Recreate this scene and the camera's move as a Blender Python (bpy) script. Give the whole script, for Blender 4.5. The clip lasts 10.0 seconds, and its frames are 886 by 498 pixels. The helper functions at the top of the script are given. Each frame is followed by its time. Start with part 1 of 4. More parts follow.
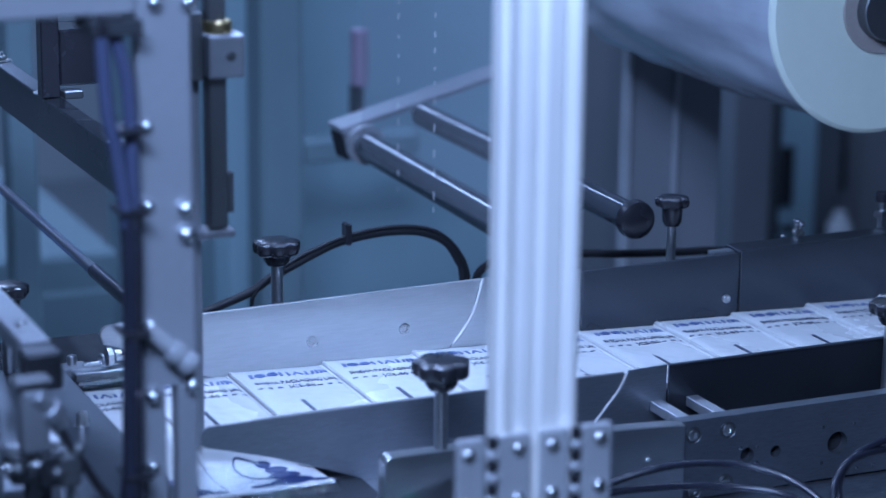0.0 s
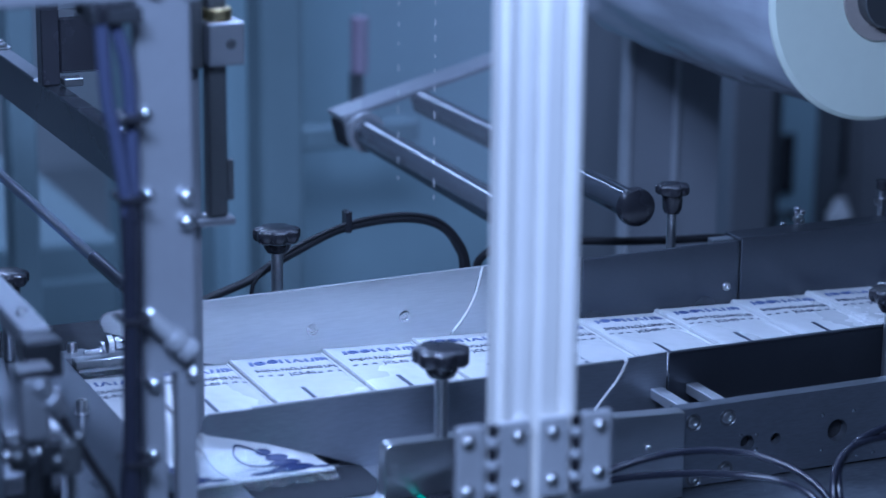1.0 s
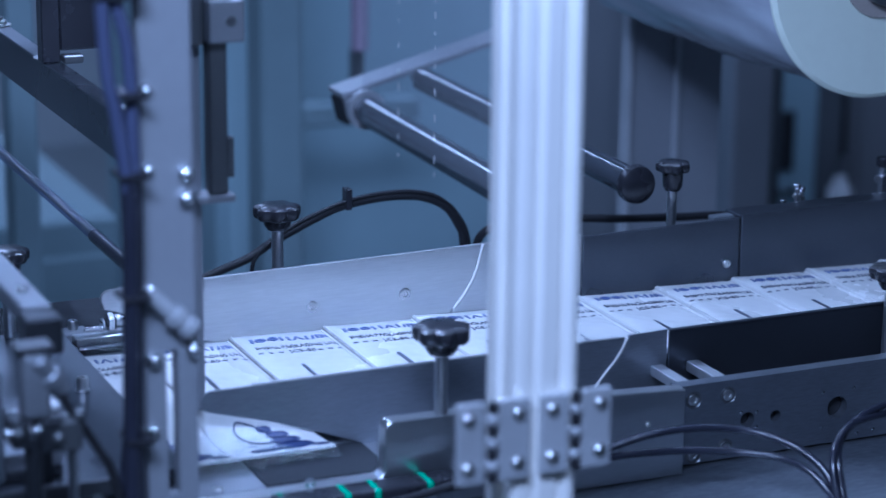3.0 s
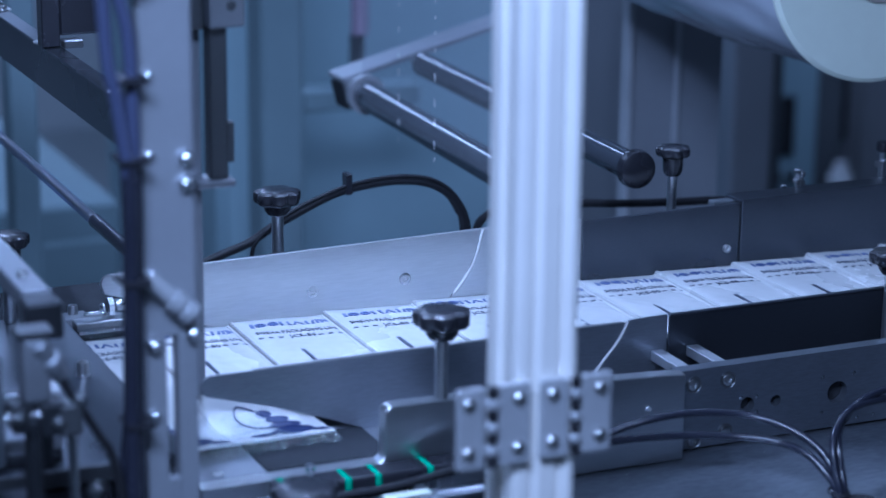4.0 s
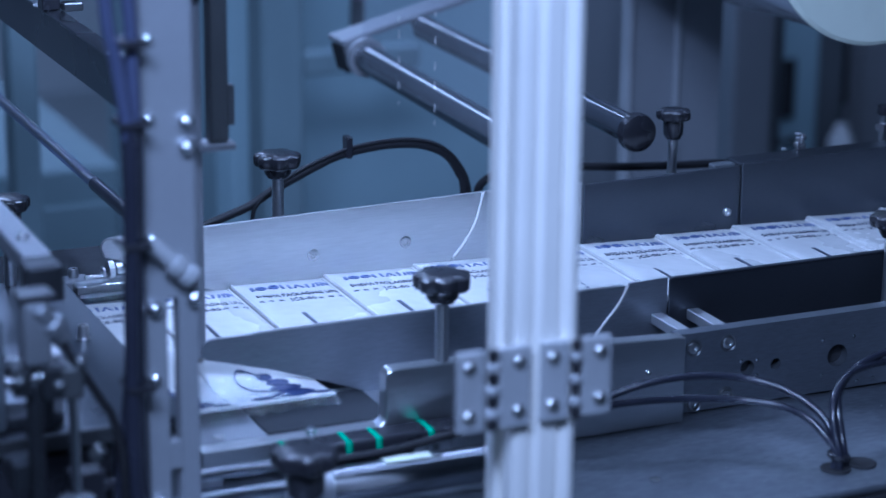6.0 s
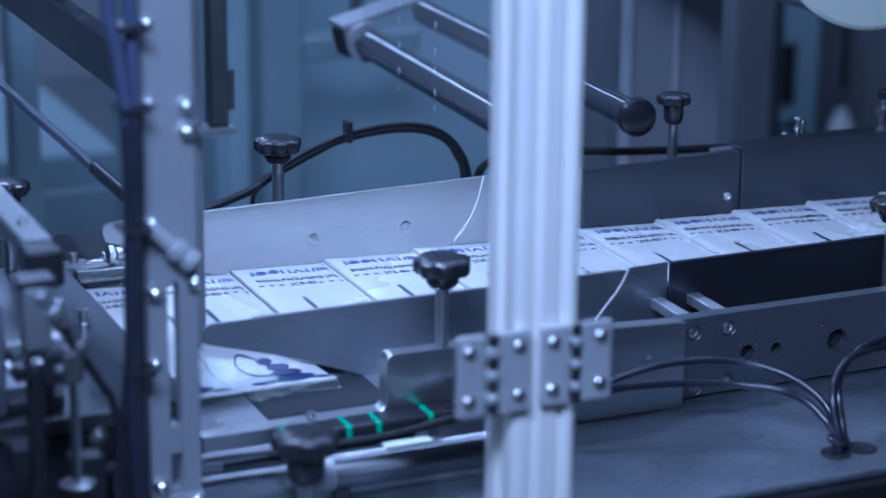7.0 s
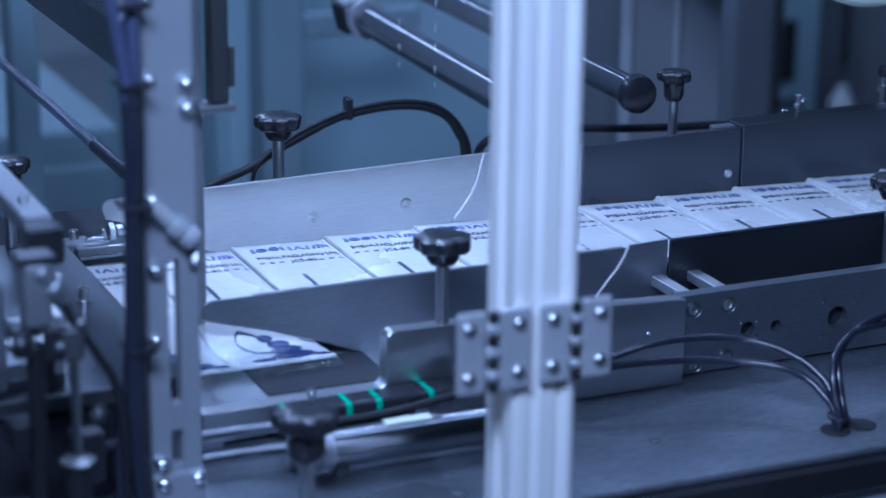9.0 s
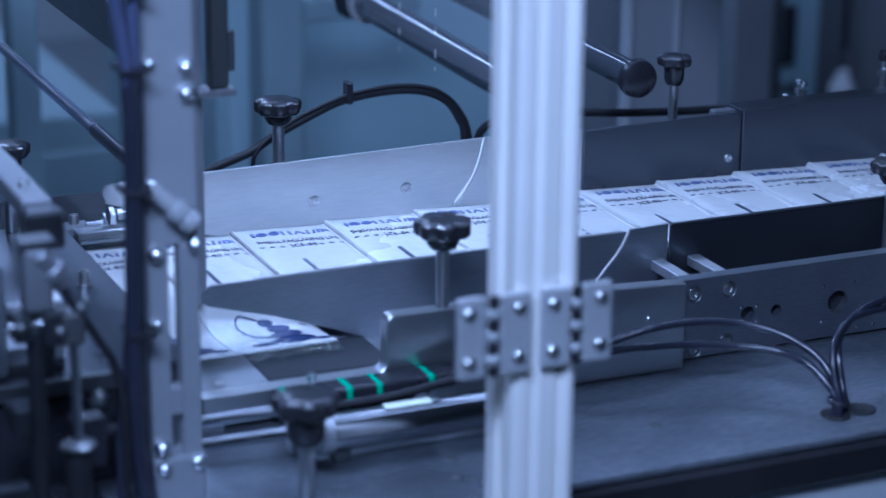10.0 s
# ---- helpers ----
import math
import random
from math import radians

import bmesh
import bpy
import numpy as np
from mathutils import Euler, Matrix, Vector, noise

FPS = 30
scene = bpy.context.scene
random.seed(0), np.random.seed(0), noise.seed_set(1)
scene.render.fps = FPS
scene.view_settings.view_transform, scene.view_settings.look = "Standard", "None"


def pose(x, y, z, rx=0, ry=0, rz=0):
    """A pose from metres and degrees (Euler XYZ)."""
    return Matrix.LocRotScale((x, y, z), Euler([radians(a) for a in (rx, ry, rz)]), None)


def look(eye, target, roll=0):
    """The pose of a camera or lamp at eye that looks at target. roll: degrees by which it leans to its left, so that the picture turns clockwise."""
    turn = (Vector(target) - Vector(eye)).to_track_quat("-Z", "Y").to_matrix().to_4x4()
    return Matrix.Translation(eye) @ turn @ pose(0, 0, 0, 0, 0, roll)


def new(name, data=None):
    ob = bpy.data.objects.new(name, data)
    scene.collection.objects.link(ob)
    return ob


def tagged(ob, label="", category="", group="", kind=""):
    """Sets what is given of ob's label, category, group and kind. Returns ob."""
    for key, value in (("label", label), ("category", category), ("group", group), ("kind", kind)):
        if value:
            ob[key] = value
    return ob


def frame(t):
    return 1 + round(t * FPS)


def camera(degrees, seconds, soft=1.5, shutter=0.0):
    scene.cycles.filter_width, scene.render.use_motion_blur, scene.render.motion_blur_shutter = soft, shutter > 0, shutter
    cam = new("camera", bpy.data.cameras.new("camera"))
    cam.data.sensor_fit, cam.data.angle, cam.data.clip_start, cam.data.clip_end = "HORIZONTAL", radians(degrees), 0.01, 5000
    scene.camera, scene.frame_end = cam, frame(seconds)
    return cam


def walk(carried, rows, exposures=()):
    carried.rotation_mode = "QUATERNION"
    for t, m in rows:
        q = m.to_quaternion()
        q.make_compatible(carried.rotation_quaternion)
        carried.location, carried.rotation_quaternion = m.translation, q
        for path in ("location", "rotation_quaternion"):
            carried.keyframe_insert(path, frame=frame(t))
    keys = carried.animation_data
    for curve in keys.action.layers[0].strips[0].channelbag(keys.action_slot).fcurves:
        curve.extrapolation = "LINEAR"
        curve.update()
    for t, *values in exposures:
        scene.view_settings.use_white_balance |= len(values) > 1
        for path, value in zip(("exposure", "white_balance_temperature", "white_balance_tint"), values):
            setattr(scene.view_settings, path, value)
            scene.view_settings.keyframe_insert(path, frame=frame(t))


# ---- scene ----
# A pouch-packing line: world x runs along the conveyor, y across it, pouch tops near z = 1.0.
cam = camera(21.14, 10.0, soft=1.5)
cam.data.dof.use_dof = True
cam.data.dof.focus_distance = 2.0
cam.data.dof.aperture_fstop = 4.5
EYE = Vector((-0.756, -1.697, 1.591))
YAW = 24.0
TILTS = [(0.0, 14.690), (0.5, 14.820), (1.0, 14.990), (1.5, 15.100), (2.0, 15.209), (2.5, 15.365),
         (4.0, 15.904), (4.5, 16.095), (5.0, 16.300), (5.5, 16.552), (7.0, 17.159), (7.5, 17.296),
         (8.0, 17.419), (8.5, 17.528), (9.0, 17.712), (9.5, 17.951), (10.0, 18.087)]


def aim(tilt):
    a, b = radians(tilt), radians(YAW)
    return look(EYE, EYE + Vector((math.sin(b) * math.cos(a), math.cos(b) * math.cos(a), -math.sin(a))), 0.6)


PATH = [(t, aim(tilt)) for t, tilt in TILTS]
walk(cam, PATH, exposures=[(0.0, 0.33, 4160, 18), (10.0, 0.30, 4140, 18)])

# ---- world and lamps ----
world = bpy.data.worlds.new("world")
scene.world = world
world.use_nodes = True
world.node_tree.nodes["Background"].inputs[0].default_value = (0.55, 0.62, 0.72, 1)
world.node_tree.nodes["Background"].inputs[1].default_value = 0.03


def lamp(name, eye, target, size_x, size_y, watts, colour=(1, 1, 1)):
    data = bpy.data.lights.new(name, "AREA")
    data.shape, data.size, data.size_y, data.energy, data.color = "RECTANGLE", size_x, size_y, watts, colour
    ob = new(name, data)
    ob.matrix_world = look(eye, target)
    return ob


# Unseen lamps, added and aimed to brighten pouches, post, rollers and cabinets.
LAMPS = [((-0.20, 0.02, 1.62), 0.06, 0.34, 2.5, (-0.20, 0.021, 0)), ((-0.73, -1.28, 2.14), 0.70, 0.25, 19.5, (-0.2, -0.3, 1.2)),
         ((-1.2, 2.4, 3.0), 1.2, 0.30, 10, (-1.2, 2.401, 0)), ((0.35, 3.7, 3.0), 0.30, 2.2, 20, (0.35, 3.701, 0)), ((0.70, -0.20, 3.0), 1.6, 0.20, 2, (0.70, -0.199, 0)),
         ((0.50, 0.75, 2.6), 1.3, 0.16, 11, (0.55, 1.7, 0.9))]
for eye, sx, sy, w, target in LAMPS:
    lamp("added_lamp", eye, target, sx, sy, w)

# ---- materials ----


def nodes_of(name):
    m = bpy.data.materials.new(name)
    m.use_nodes = True
    t = m.node_tree
    return m, t, t.nodes, t.links, t.nodes["Principled BSDF"]


def surface(name, colour, rough=0.5, metal=0.0, vary=0.12, scale=30.0, grain=(1, 1, 1), bump=0.08, coat=0.0, spec=0.5, speck=0.0):
    """Two scales of noise over colour, roughness and relief."""
    m, t, n, l, b = nodes_of(name)
    co = n.new("ShaderNodeTexCoord")
    mp = n.new("ShaderNodeMapping")
    mp.inputs["Scale"].default_value = grain
    l.new(co.outputs["Object"], mp.inputs["Vector"])
    big, fine = n.new("ShaderNodeTexNoise"), n.new("ShaderNodeTexNoise")
    big.inputs["Scale"].default_value, big.inputs["Detail"].default_value = scale * 0.35, 5
    fine.inputs["Scale"].default_value, fine.inputs["Detail"].default_value = scale * 9, 6
    l.new(co.outputs["Object"], big.inputs["Vector"])
    l.new(mp.outputs["Vector"], fine.inputs["Vector"])
    mix = n.new("ShaderNodeMath")
    mix.operation = "MULTIPLY_ADD"
    l.new(fine.outputs["Fac"], mix.inputs[0])
    mix.inputs[1].default_value = 0.4
    l.new(big.outputs["Fac"], mix.inputs[2])
    ramp = n.new("ShaderNodeMapRange")
    ramp.inputs["From Min"].default_value, ramp.inputs["From Max"].default_value = 0.45, 0.95
    ramp.inputs["To Min"].default_value, ramp.inputs["To Max"].default_value = 1 - vary, 1 + vary
    l.new(mix.outputs[0], ramp.inputs["Value"])
    tint = n.new("ShaderNodeMix")
    tint.data_type, tint.blend_type = "RGBA", "MULTIPLY"
    tint.inputs[0].default_value = 1.0
    tint.inputs[6].default_value = (*colour, 1)
    l.new(ramp.outputs["Result"], tint.inputs[7])
    colour_out = tint.outputs[2]
    if speck:
        vor, near_, light_ = n.new("ShaderNodeTexVoronoi"), n.new("ShaderNodeMath"), n.new("ShaderNodeMix")
        vor.inputs["Scale"].default_value = 70
        l.new(co.outputs["Object"], vor.inputs["Vector"])
        near_.operation = "LESS_THAN"
        near_.inputs[1].default_value = speck
        l.new(vor.outputs["Distance"], near_.inputs[0])
        light_.data_type = "RGBA"
        light_.inputs[7].default_value = (0.75, 0.76, 0.78, 1)
        l.new(near_.outputs[0], light_.inputs[0])
        l.new(tint.outputs[2], light_.inputs[6])
        colour_out = light_.outputs[2]
    l.new(colour_out, b.inputs["Base Color"])
    rr = n.new("ShaderNodeMapRange")
    rr.inputs["From Min"].default_value, rr.inputs["From Max"].default_value = 0.3, 0.7
    rr.inputs["To Min"].default_value, rr.inputs["To Max"].default_value = max(0.03, rough * 0.78), min(1, rough * 1.22)
    l.new(big.outputs["Fac"], rr.inputs["Value"])
    l.new(rr.outputs["Result"], b.inputs["Roughness"])
    bp = n.new("ShaderNodeBump")
    bp.inputs["Strength"].default_value, bp.inputs["Distance"].default_value = bump, 0.0006
    l.new(fine.outputs["Fac"], bp.inputs["Height"])
    l.new(bp.outputs["Normal"], b.inputs["Normal"])
    b.inputs["Metallic"].default_value = metal
    b.inputs["Coat Weight"].default_value = coat
    b.inputs["Specular IOR Level"].default_value = spec
    return m


STEEL = surface("brushed_stainless_steel", (0.66, 0.67, 0.68), 0.34, 1.0, 0.14, 8, (1, 10, 10), 0.035)
STEEL_SAT = surface("satin_steel", (0.50, 0.51, 0.53), 0.55, 0.9, 0.12, 25, (1, 10, 10), 0.10)
CHROME = surface("chromed_steel", (0.80, 0.81, 0.83), 0.20, 1.0, 0.05, 30, (1, 1, 1), 0.03)
BOLT = surface("zinc_bolt", (0.62, 0.62, 0.62), 0.28, 1.0, 0.15, 60, (1, 1, 1), 0.05)
ALU = surface("anodised_aluminium", (0.95, 0.93, 0.88), 0.45, 0.40, 0.04, 18, (12, 12, 0.3), 0.008)
# Colour mottling paints soft reflections and shade along with wear and specks.
DECK = surface("worn_sheen_mottled_deck", (0.25, 0.268, 0.30), 0.31, 0.8, 0.60, 13, (1, 3, 3), 0.12, speck=0.045)
# Rail steel, darker and more mottled than the machined grey steel.
RAIL = surface("dark_rail_steel", (0.20, 0.213, 0.24), 0.42, 0.8, 0.30, 14, (1, 8, 8), 0.10)
CAST = surface("cast_zinc", (0.46, 0.47, 0.49), 0.42, 0.45, 0.12, 40, (1, 1, 1), 0.10)
MATTE = surface("matte_black_mat", (0.030, 0.032, 0.036), 0.75, 0.0, 0.2, 30, (1, 1, 1), 0.15, spec=0.15)
FRAME = surface("machined_grey_steel", (0.28, 0.29, 0.31), 0.5, 0.8, 0.12, 18, (1, 8, 8), 0.12)
# Darkened steel: the shade over the pusher and drive is in its colour.
SHADED_STEEL = surface("shaded_pusher_steel", (0.065, 0.068, 0.075), 0.34, 0.8, 0.25, 25, (1, 4, 4), 0.1)
DARK_STEEL = surface("dark_steel", (0.13, 0.135, 0.14), 0.40, 0.8, 0.2, 20, (1, 5, 5), 0.1)
UPRIGHT = surface("mid_grey_paint", (0.27, 0.28, 0.30), 0.38, 0.3, 0.08, 14, (1, 1, 1), 0.05)
PAINT = surface("grey_painted_steel", (0.42, 0.44, 0.45), 0.5, 0.0, 0.06, 14, (1, 1, 1), 0.05)
GUARD = surface("dark_brushed_steel", (0.118, 0.126, 0.146), 0.32, 0.9, 0.14, 18, (1, 10, 10), 0.10)
ROLLER = surface("dark_polished_roller", (0.050, 0.055, 0.065), 0.06, 0.2, 0.1, 20, (1, 1, 1), 0.01)
PAINT_D = surface("dark_grey_paint", (0.10, 0.11, 0.12), 0.55, 0.0, 0.15, 14, (1, 1, 1), 0.05)
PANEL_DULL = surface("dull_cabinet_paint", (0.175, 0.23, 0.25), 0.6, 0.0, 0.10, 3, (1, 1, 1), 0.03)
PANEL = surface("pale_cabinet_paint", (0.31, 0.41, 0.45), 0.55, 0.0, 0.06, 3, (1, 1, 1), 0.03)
BLACK = surface("black_moulded_plastic", (0.018, 0.018, 0.022), 0.27, 0.0, 0.2, 60, (1, 1, 1), 0.015, spec=0.5)
RUBBER = surface("black_rubber", (0.016, 0.016, 0.018), 0.5, 0.0, 0.2, 40, (1, 1, 1), 0.1, spec=0.25)
HOSE = surface("blue_black_hose", (0.020, 0.021, 0.032), 0.25, 0.0, 0.2, 40, (1, 1, 1), 0.05)
GREEN = surface("green_tape", (0.015, 0.33, 0.16), 0.4, 0.0, 0.08, 40, (1, 1, 1), 0.05)
NAVY_INK = surface("navy_print", (0.022, 0.032, 0.105), 0.35, 0.0, 0.12, 60, (1, 1, 1), 0.02)
ROD_STEEL = surface("ground_rod_steel", (0.40, 0.41, 0.44), 0.17, 1.0, 0.08, 30, (1, 1, 1), 0.02)
BLUE_INK = surface("blue_print", (0.085, 0.115, 0.27), 0.4, 0.0, 0.12, 60, (1, 1, 1), 0.02)
DARK_INK = surface("dark_print", (0.06, 0.068, 0.10), 0.4, 0.0, 0.12, 60, (1, 1, 1), 0.02)
POUCH = surface("white_printed_film", (0.60, 0.60, 0.59), 0.28, 0.0, 0.03, 12, (1, 1, 1), 0.05)
CARD = surface("pale_roll_side", (0.62, 0.66, 0.55), 0.6, 0.0, 0.04, 10, (1, 1, 1), 0.05)
CORE = surface("grey_card_core", (0.30, 0.27, 0.24), 0.7, 0.0, 0.12, 30, (1, 1, 1), 0.1)
ROLLFILM = surface("milky_wound_film", (0.42, 0.44, 0.48), 0.22, 0.0, 0.35, 10, (0.5, 0.08, 0.5), 0.5, coat=0.5)
# Wall, floor and ceiling colours are lowered to make the hall look unlit.
WALL = surface("dimmed_wall_paint", (0.36, 0.39, 0.41), 0.8, 0.0, 0.05, 2, (1, 1, 1), 0.05)
FLOOR = surface("dimmed_epoxy_floor", (0.16, 0.18, 0.19), 0.4, 0.0, 0.1, 2, (1, 1, 1), 0.05)
WHITE = surface("dimmed_white_paint", (0.5, 0.51, 0.52), 0.8, 0.0, 0.04, 2, (1, 1, 1), 0.05)
# Pink toned down towards blue-grey.
PINK = surface("greyed_pink_plastic", (0.34, 0.28, 0.36), 0.5, 0.0, 0.1, 20, (1, 1, 1), 0.05)
CANISTER = surface("white_plastic", (0.75, 0.76, 0.76), 0.4, 0.0, 0.04, 20, (1, 1, 1), 0.04)
BRASS = surface("brass", (0.60, 0.50, 0.25), 0.35, 1.0, 0.1, 40, (1, 1, 1), 0.05)


def clear_film(name, rough, tint, mix, haze=0.0):
    """Thin clear plastic: mostly see-through, with a sharp gloss; haze mixes in a pale veil."""
    m, t, n, l, b = nodes_of(name)
    out = n["Material Output"]
    tr, gl, mx = n.new("ShaderNodeBsdfTransparent"), n.new("ShaderNodeBsdfGlossy"), n.new("ShaderNodeMixShader")
    tr.inputs[0].default_value = (*tint, 1)
    gl.inputs["Roughness"].default_value = rough
    noise_tex, bp = n.new("ShaderNodeTexNoise"), n.new("ShaderNodeBump")
    noise_tex.inputs["Scale"].default_value = 25
    bp.inputs["Strength"].default_value, bp.inputs["Distance"].default_value = 0.4, 0.003
    l.new(noise_tex.outputs["Fac"], bp.inputs["Height"])
    l.new(bp.outputs["Normal"], gl.inputs["Normal"])
    mx.inputs[0].default_value = mix
    l.new(tr.outputs[0], mx.inputs[1])
    l.new(gl.outputs[0], mx.inputs[2])
    milk, veil = n.new("ShaderNodeBsdfDiffuse"), n.new("ShaderNodeMixShader")
    milk.inputs[0].default_value = (0.7, 0.72, 0.75, 1)
    veil.inputs[0].default_value = haze
    l.new(mx.outputs[0], veil.inputs[1])
    l.new(milk.outputs[0], veil.inputs[2])
    l.new(veil.outputs[0], out.inputs["Surface"])
    n.remove(b)
    return m


# The web's haze whitens it to brighten the dim area behind.
FILM = clear_film("clear_film", 0.15, (0.93, 0.94, 0.96), 0.06, 0.09)
TUBE = clear_film("clear_tube", 0.28, (0.60, 0.63, 0.82), 0.32)

TUBE_B = surface("bluish_air_tube", (0.055, 0.062, 0.115), 0.32, 0.0, 0.10, 30, (1, 1, 1), 0.02, spec=1.0)

# ---- mesh helpers ----


def part(name, bm, material, parent=None, label="", smooth=None):
    me = bpy.data.meshes.new(name)
    bmesh.ops.recalc_face_normals(bm, faces=bm.faces)
    if smooth is not None:
        for f in bm.faces:
            f.smooth = True
        for e in bm.edges:
            if len(e.link_faces) == 2 and e.calc_face_angle(0) > radians(smooth):
                e.smooth = False
    bm.to_mesh(me)
    bm.free()
    me.materials.append(material)
    ob = new(name, me)
    if parent:
        ob.parent = parent
        ob.matrix_parent_inverse = parent.matrix_world.inverted()
    if label:
        ob["label"] = label
    return ob


def thing(name, at, label, category, group=""):
    e = new(name)
    e.empty_display_size = 0.02
    e.matrix_world = Matrix.Translation(at)
    e.matrix_basis = Matrix.Translation(at)
    bpy.context.view_layer.update()
    return tagged(e, label, category, group)


def box(x0, x1, y0, y1, z0, z1, bevel=0.001, bm=None, seg=1):
    b = bmesh.new()
    bmesh.ops.create_cube(b, size=1)
    for v in b.verts:
        v.co = Vector((x0 + (v.co.x + 0.5) * (x1 - x0), y0 + (v.co.y + 0.5) * (y1 - y0), z0 + (v.co.z + 0.5) * (z1 - z0)))
    if bevel:
        bmesh.ops.bevel(b, geom=list(b.edges), offset=bevel, segments=seg, affect="EDGES", profile=0.5)
    return join(bm, b)


def join(bm, b, m=None):
    if m is not None:
        b.transform(m)
    if bm is None:
        return b
    me = bpy.data.meshes.new("tmp")
    b.to_mesh(me)
    b.free()
    bm.from_mesh(me)
    bpy.data.meshes.remove(me)
    return bm


def rot_to(a, b):
    """The pose that carries the z axis from a to b."""
    a, b = Vector(a), Vector(b)
    q = (b - a).to_track_quat("Z", "Y").to_matrix().to_4x4()
    return Matrix.Translation(a) @ q, (b - a).length


def lathe(profile, seg=28, bm=None, m=None):
    """A solid of revolution about z from (radius, z) pairs."""
    b = bmesh.new()
    rings = []
    for r, z in profile:
        if r < 1e-6:
            rings.append([b.verts.new((0, 0, z))])
        else:
            rings.append([b.verts.new((r * math.cos(2 * math.pi * i / seg), r * math.sin(2 * math.pi * i / seg), z)) for i in range(seg)])
    for p, q in zip(rings, rings[1:]):
        for i in range(seg):
            j = (i + 1) % seg
            if len(p) == 1 and len(q) > 1:
                b.faces.new((p[0], q[i], q[j]))
            elif len(q) == 1 and len(p) > 1:
                b.faces.new((p[i], p[j], q[0]))
            elif len(p) > 1:
                b.faces.new((p[i], p[j], q[j], q[i]))
    for ring, flip in ((rings[0], 1), (rings[-1], 0)):
        if len(ring) > 1:
            b.faces.new(ring[::-1] if flip else ring)
    return join(bm, b, m)


def rod(a, b, r, bm=None, seg=20, cham=0.001):
    m, h = rot_to(a, b)
    c = min(cham, r * 0.4, h * 0.4)
    return lathe([(0, 0), (r - c, 0), (r, c), (r, h - c), (r - c, h), (0, h)], seg, bm, m)


def prism(outline, y0, y1, holes=(), bevel=0.0008, bm=None):
    """A plate: an outline in (x, z), from y0 to y1."""
    b = bmesh.new()
    vs = [b.verts.new((x, y0, z)) for x, z in outline]
    f = b.faces.new(vs)
    r = bmesh.ops.extrude_face_region(b, geom=[f])
    for v in r["geom"]:
        if isinstance(v, bmesh.types.BMVert):
            v.co.y = y1
    bmesh.ops.recalc_face_normals(b, faces=b.faces)
    if bevel:
        es = [e for e in b.edges if abs(e.verts[0].co.y - e.verts[1].co.y) < 1e-6]
        bmesh.ops.bevel(b, geom=es, offset=bevel, segments=1, affect="EDGES")
    return join(bm, b)


def arc(cx, cz, r, a0, a1, n=8):
    return [(cx + r * math.cos(radians(a0 + (a1 - a0) * i / n)), cz + r * math.sin(radians(a0 + (a1 - a0) * i / n))) for i in range(n + 1)]


def smooth_path(points, n=10):
    pts = [Vector(p) for p in points]
    pts = [2 * pts[0] - pts[1]] + pts + [2 * pts[-1] - pts[-2]]
    out = []
    for i in range(1, len(pts) - 2):
        p0, p1, p2, p3 = pts[i - 1:i + 3]
        for k in range(n):
            s = k / n
            out.append(0.5 * ((2 * p1) + (p2 - p0) * s + (2 * p0 - 5 * p1 + 4 * p2 - p3) * s * s + (3 * p1 - p0 - 3 * p2 + p3) * s ** 3))
    return out + [pts[-2]]


def cable(points, r, bm=None, seg=10, n=10):
    """A round cable swept along a smooth path."""
    path = smooth_path(points, n)
    b = bmesh.new()
    rings, up = [], Vector((0, 0, 1))
    for i, p in enumerate(path):
        d = (path[min(i + 1, len(path) - 1)] - path[max(i - 1, 0)]).normalized()
        s = d.cross(up)
        if s.length < 1e-3:
            s = d.cross(Vector((0, 1, 0)))
        s.normalize()
        u = s.cross(d).normalized()
        up = u
        rings.append([b.verts.new(p + r * (math.cos(2 * math.pi * k / seg) * s + math.sin(2 * math.pi * k / seg) * u)) for k in range(seg)])
    for p, q in zip(rings, rings[1:]):
        for k in range(seg):
            b.faces.new((p[k], p[(k + 1) % seg], q[(k + 1) % seg], q[k]))
    b.faces.new(rings[0][::-1])
    b.faces.new(rings[-1])
    return join(bm, b)


def holed_plate(x0, x1, z0, z1, y0, y1, holes, seg=28):
    """A rectangular plate in x and z with round holes right through it."""
    b = bmesh.new()
    edges = []
    loops = [[(x0, z0), (x1, z0), (x1, z1), (x0, z1)]]
    loops += [[(cx + r * math.cos(2 * math.pi * k / seg), cz + r * math.sin(2 * math.pi * k / seg)) for k in range(seg)] for cx, cz, r in holes]
    for loop in loops:
        vs = [b.verts.new((x, y0, z)) for x, z in loop]
        edges += [b.edges.new((vs[k], vs[(k + 1) % len(vs)])) for k in range(len(vs))]
    bmesh.ops.triangle_fill(b, use_beauty=True, edges=edges)
    r = bmesh.ops.extrude_face_region(b, geom=list(b.faces))
    for v in r["geom"]:
        if isinstance(v, bmesh.types.BMVert):
            v.co.y = y1
    return b


def cap_screw(parent, at, axis, r=0.004, h=0.004, name="screw", mat=None):
    """A socket-head screw, its seat at 'at', standing out along axis."""
    m, _ = rot_to(at, Vector(at) + Vector(axis))
    bm = lathe([(0, 0.0), (r, 0), (r, h * 0.8), (r * 0.85, h), (r * 0.5, h), (r * 0.45, h * 0.4), (0, h * 0.4)], 16, None, m)
    return part(name, bm, mat or BOLT, parent, smooth=35)


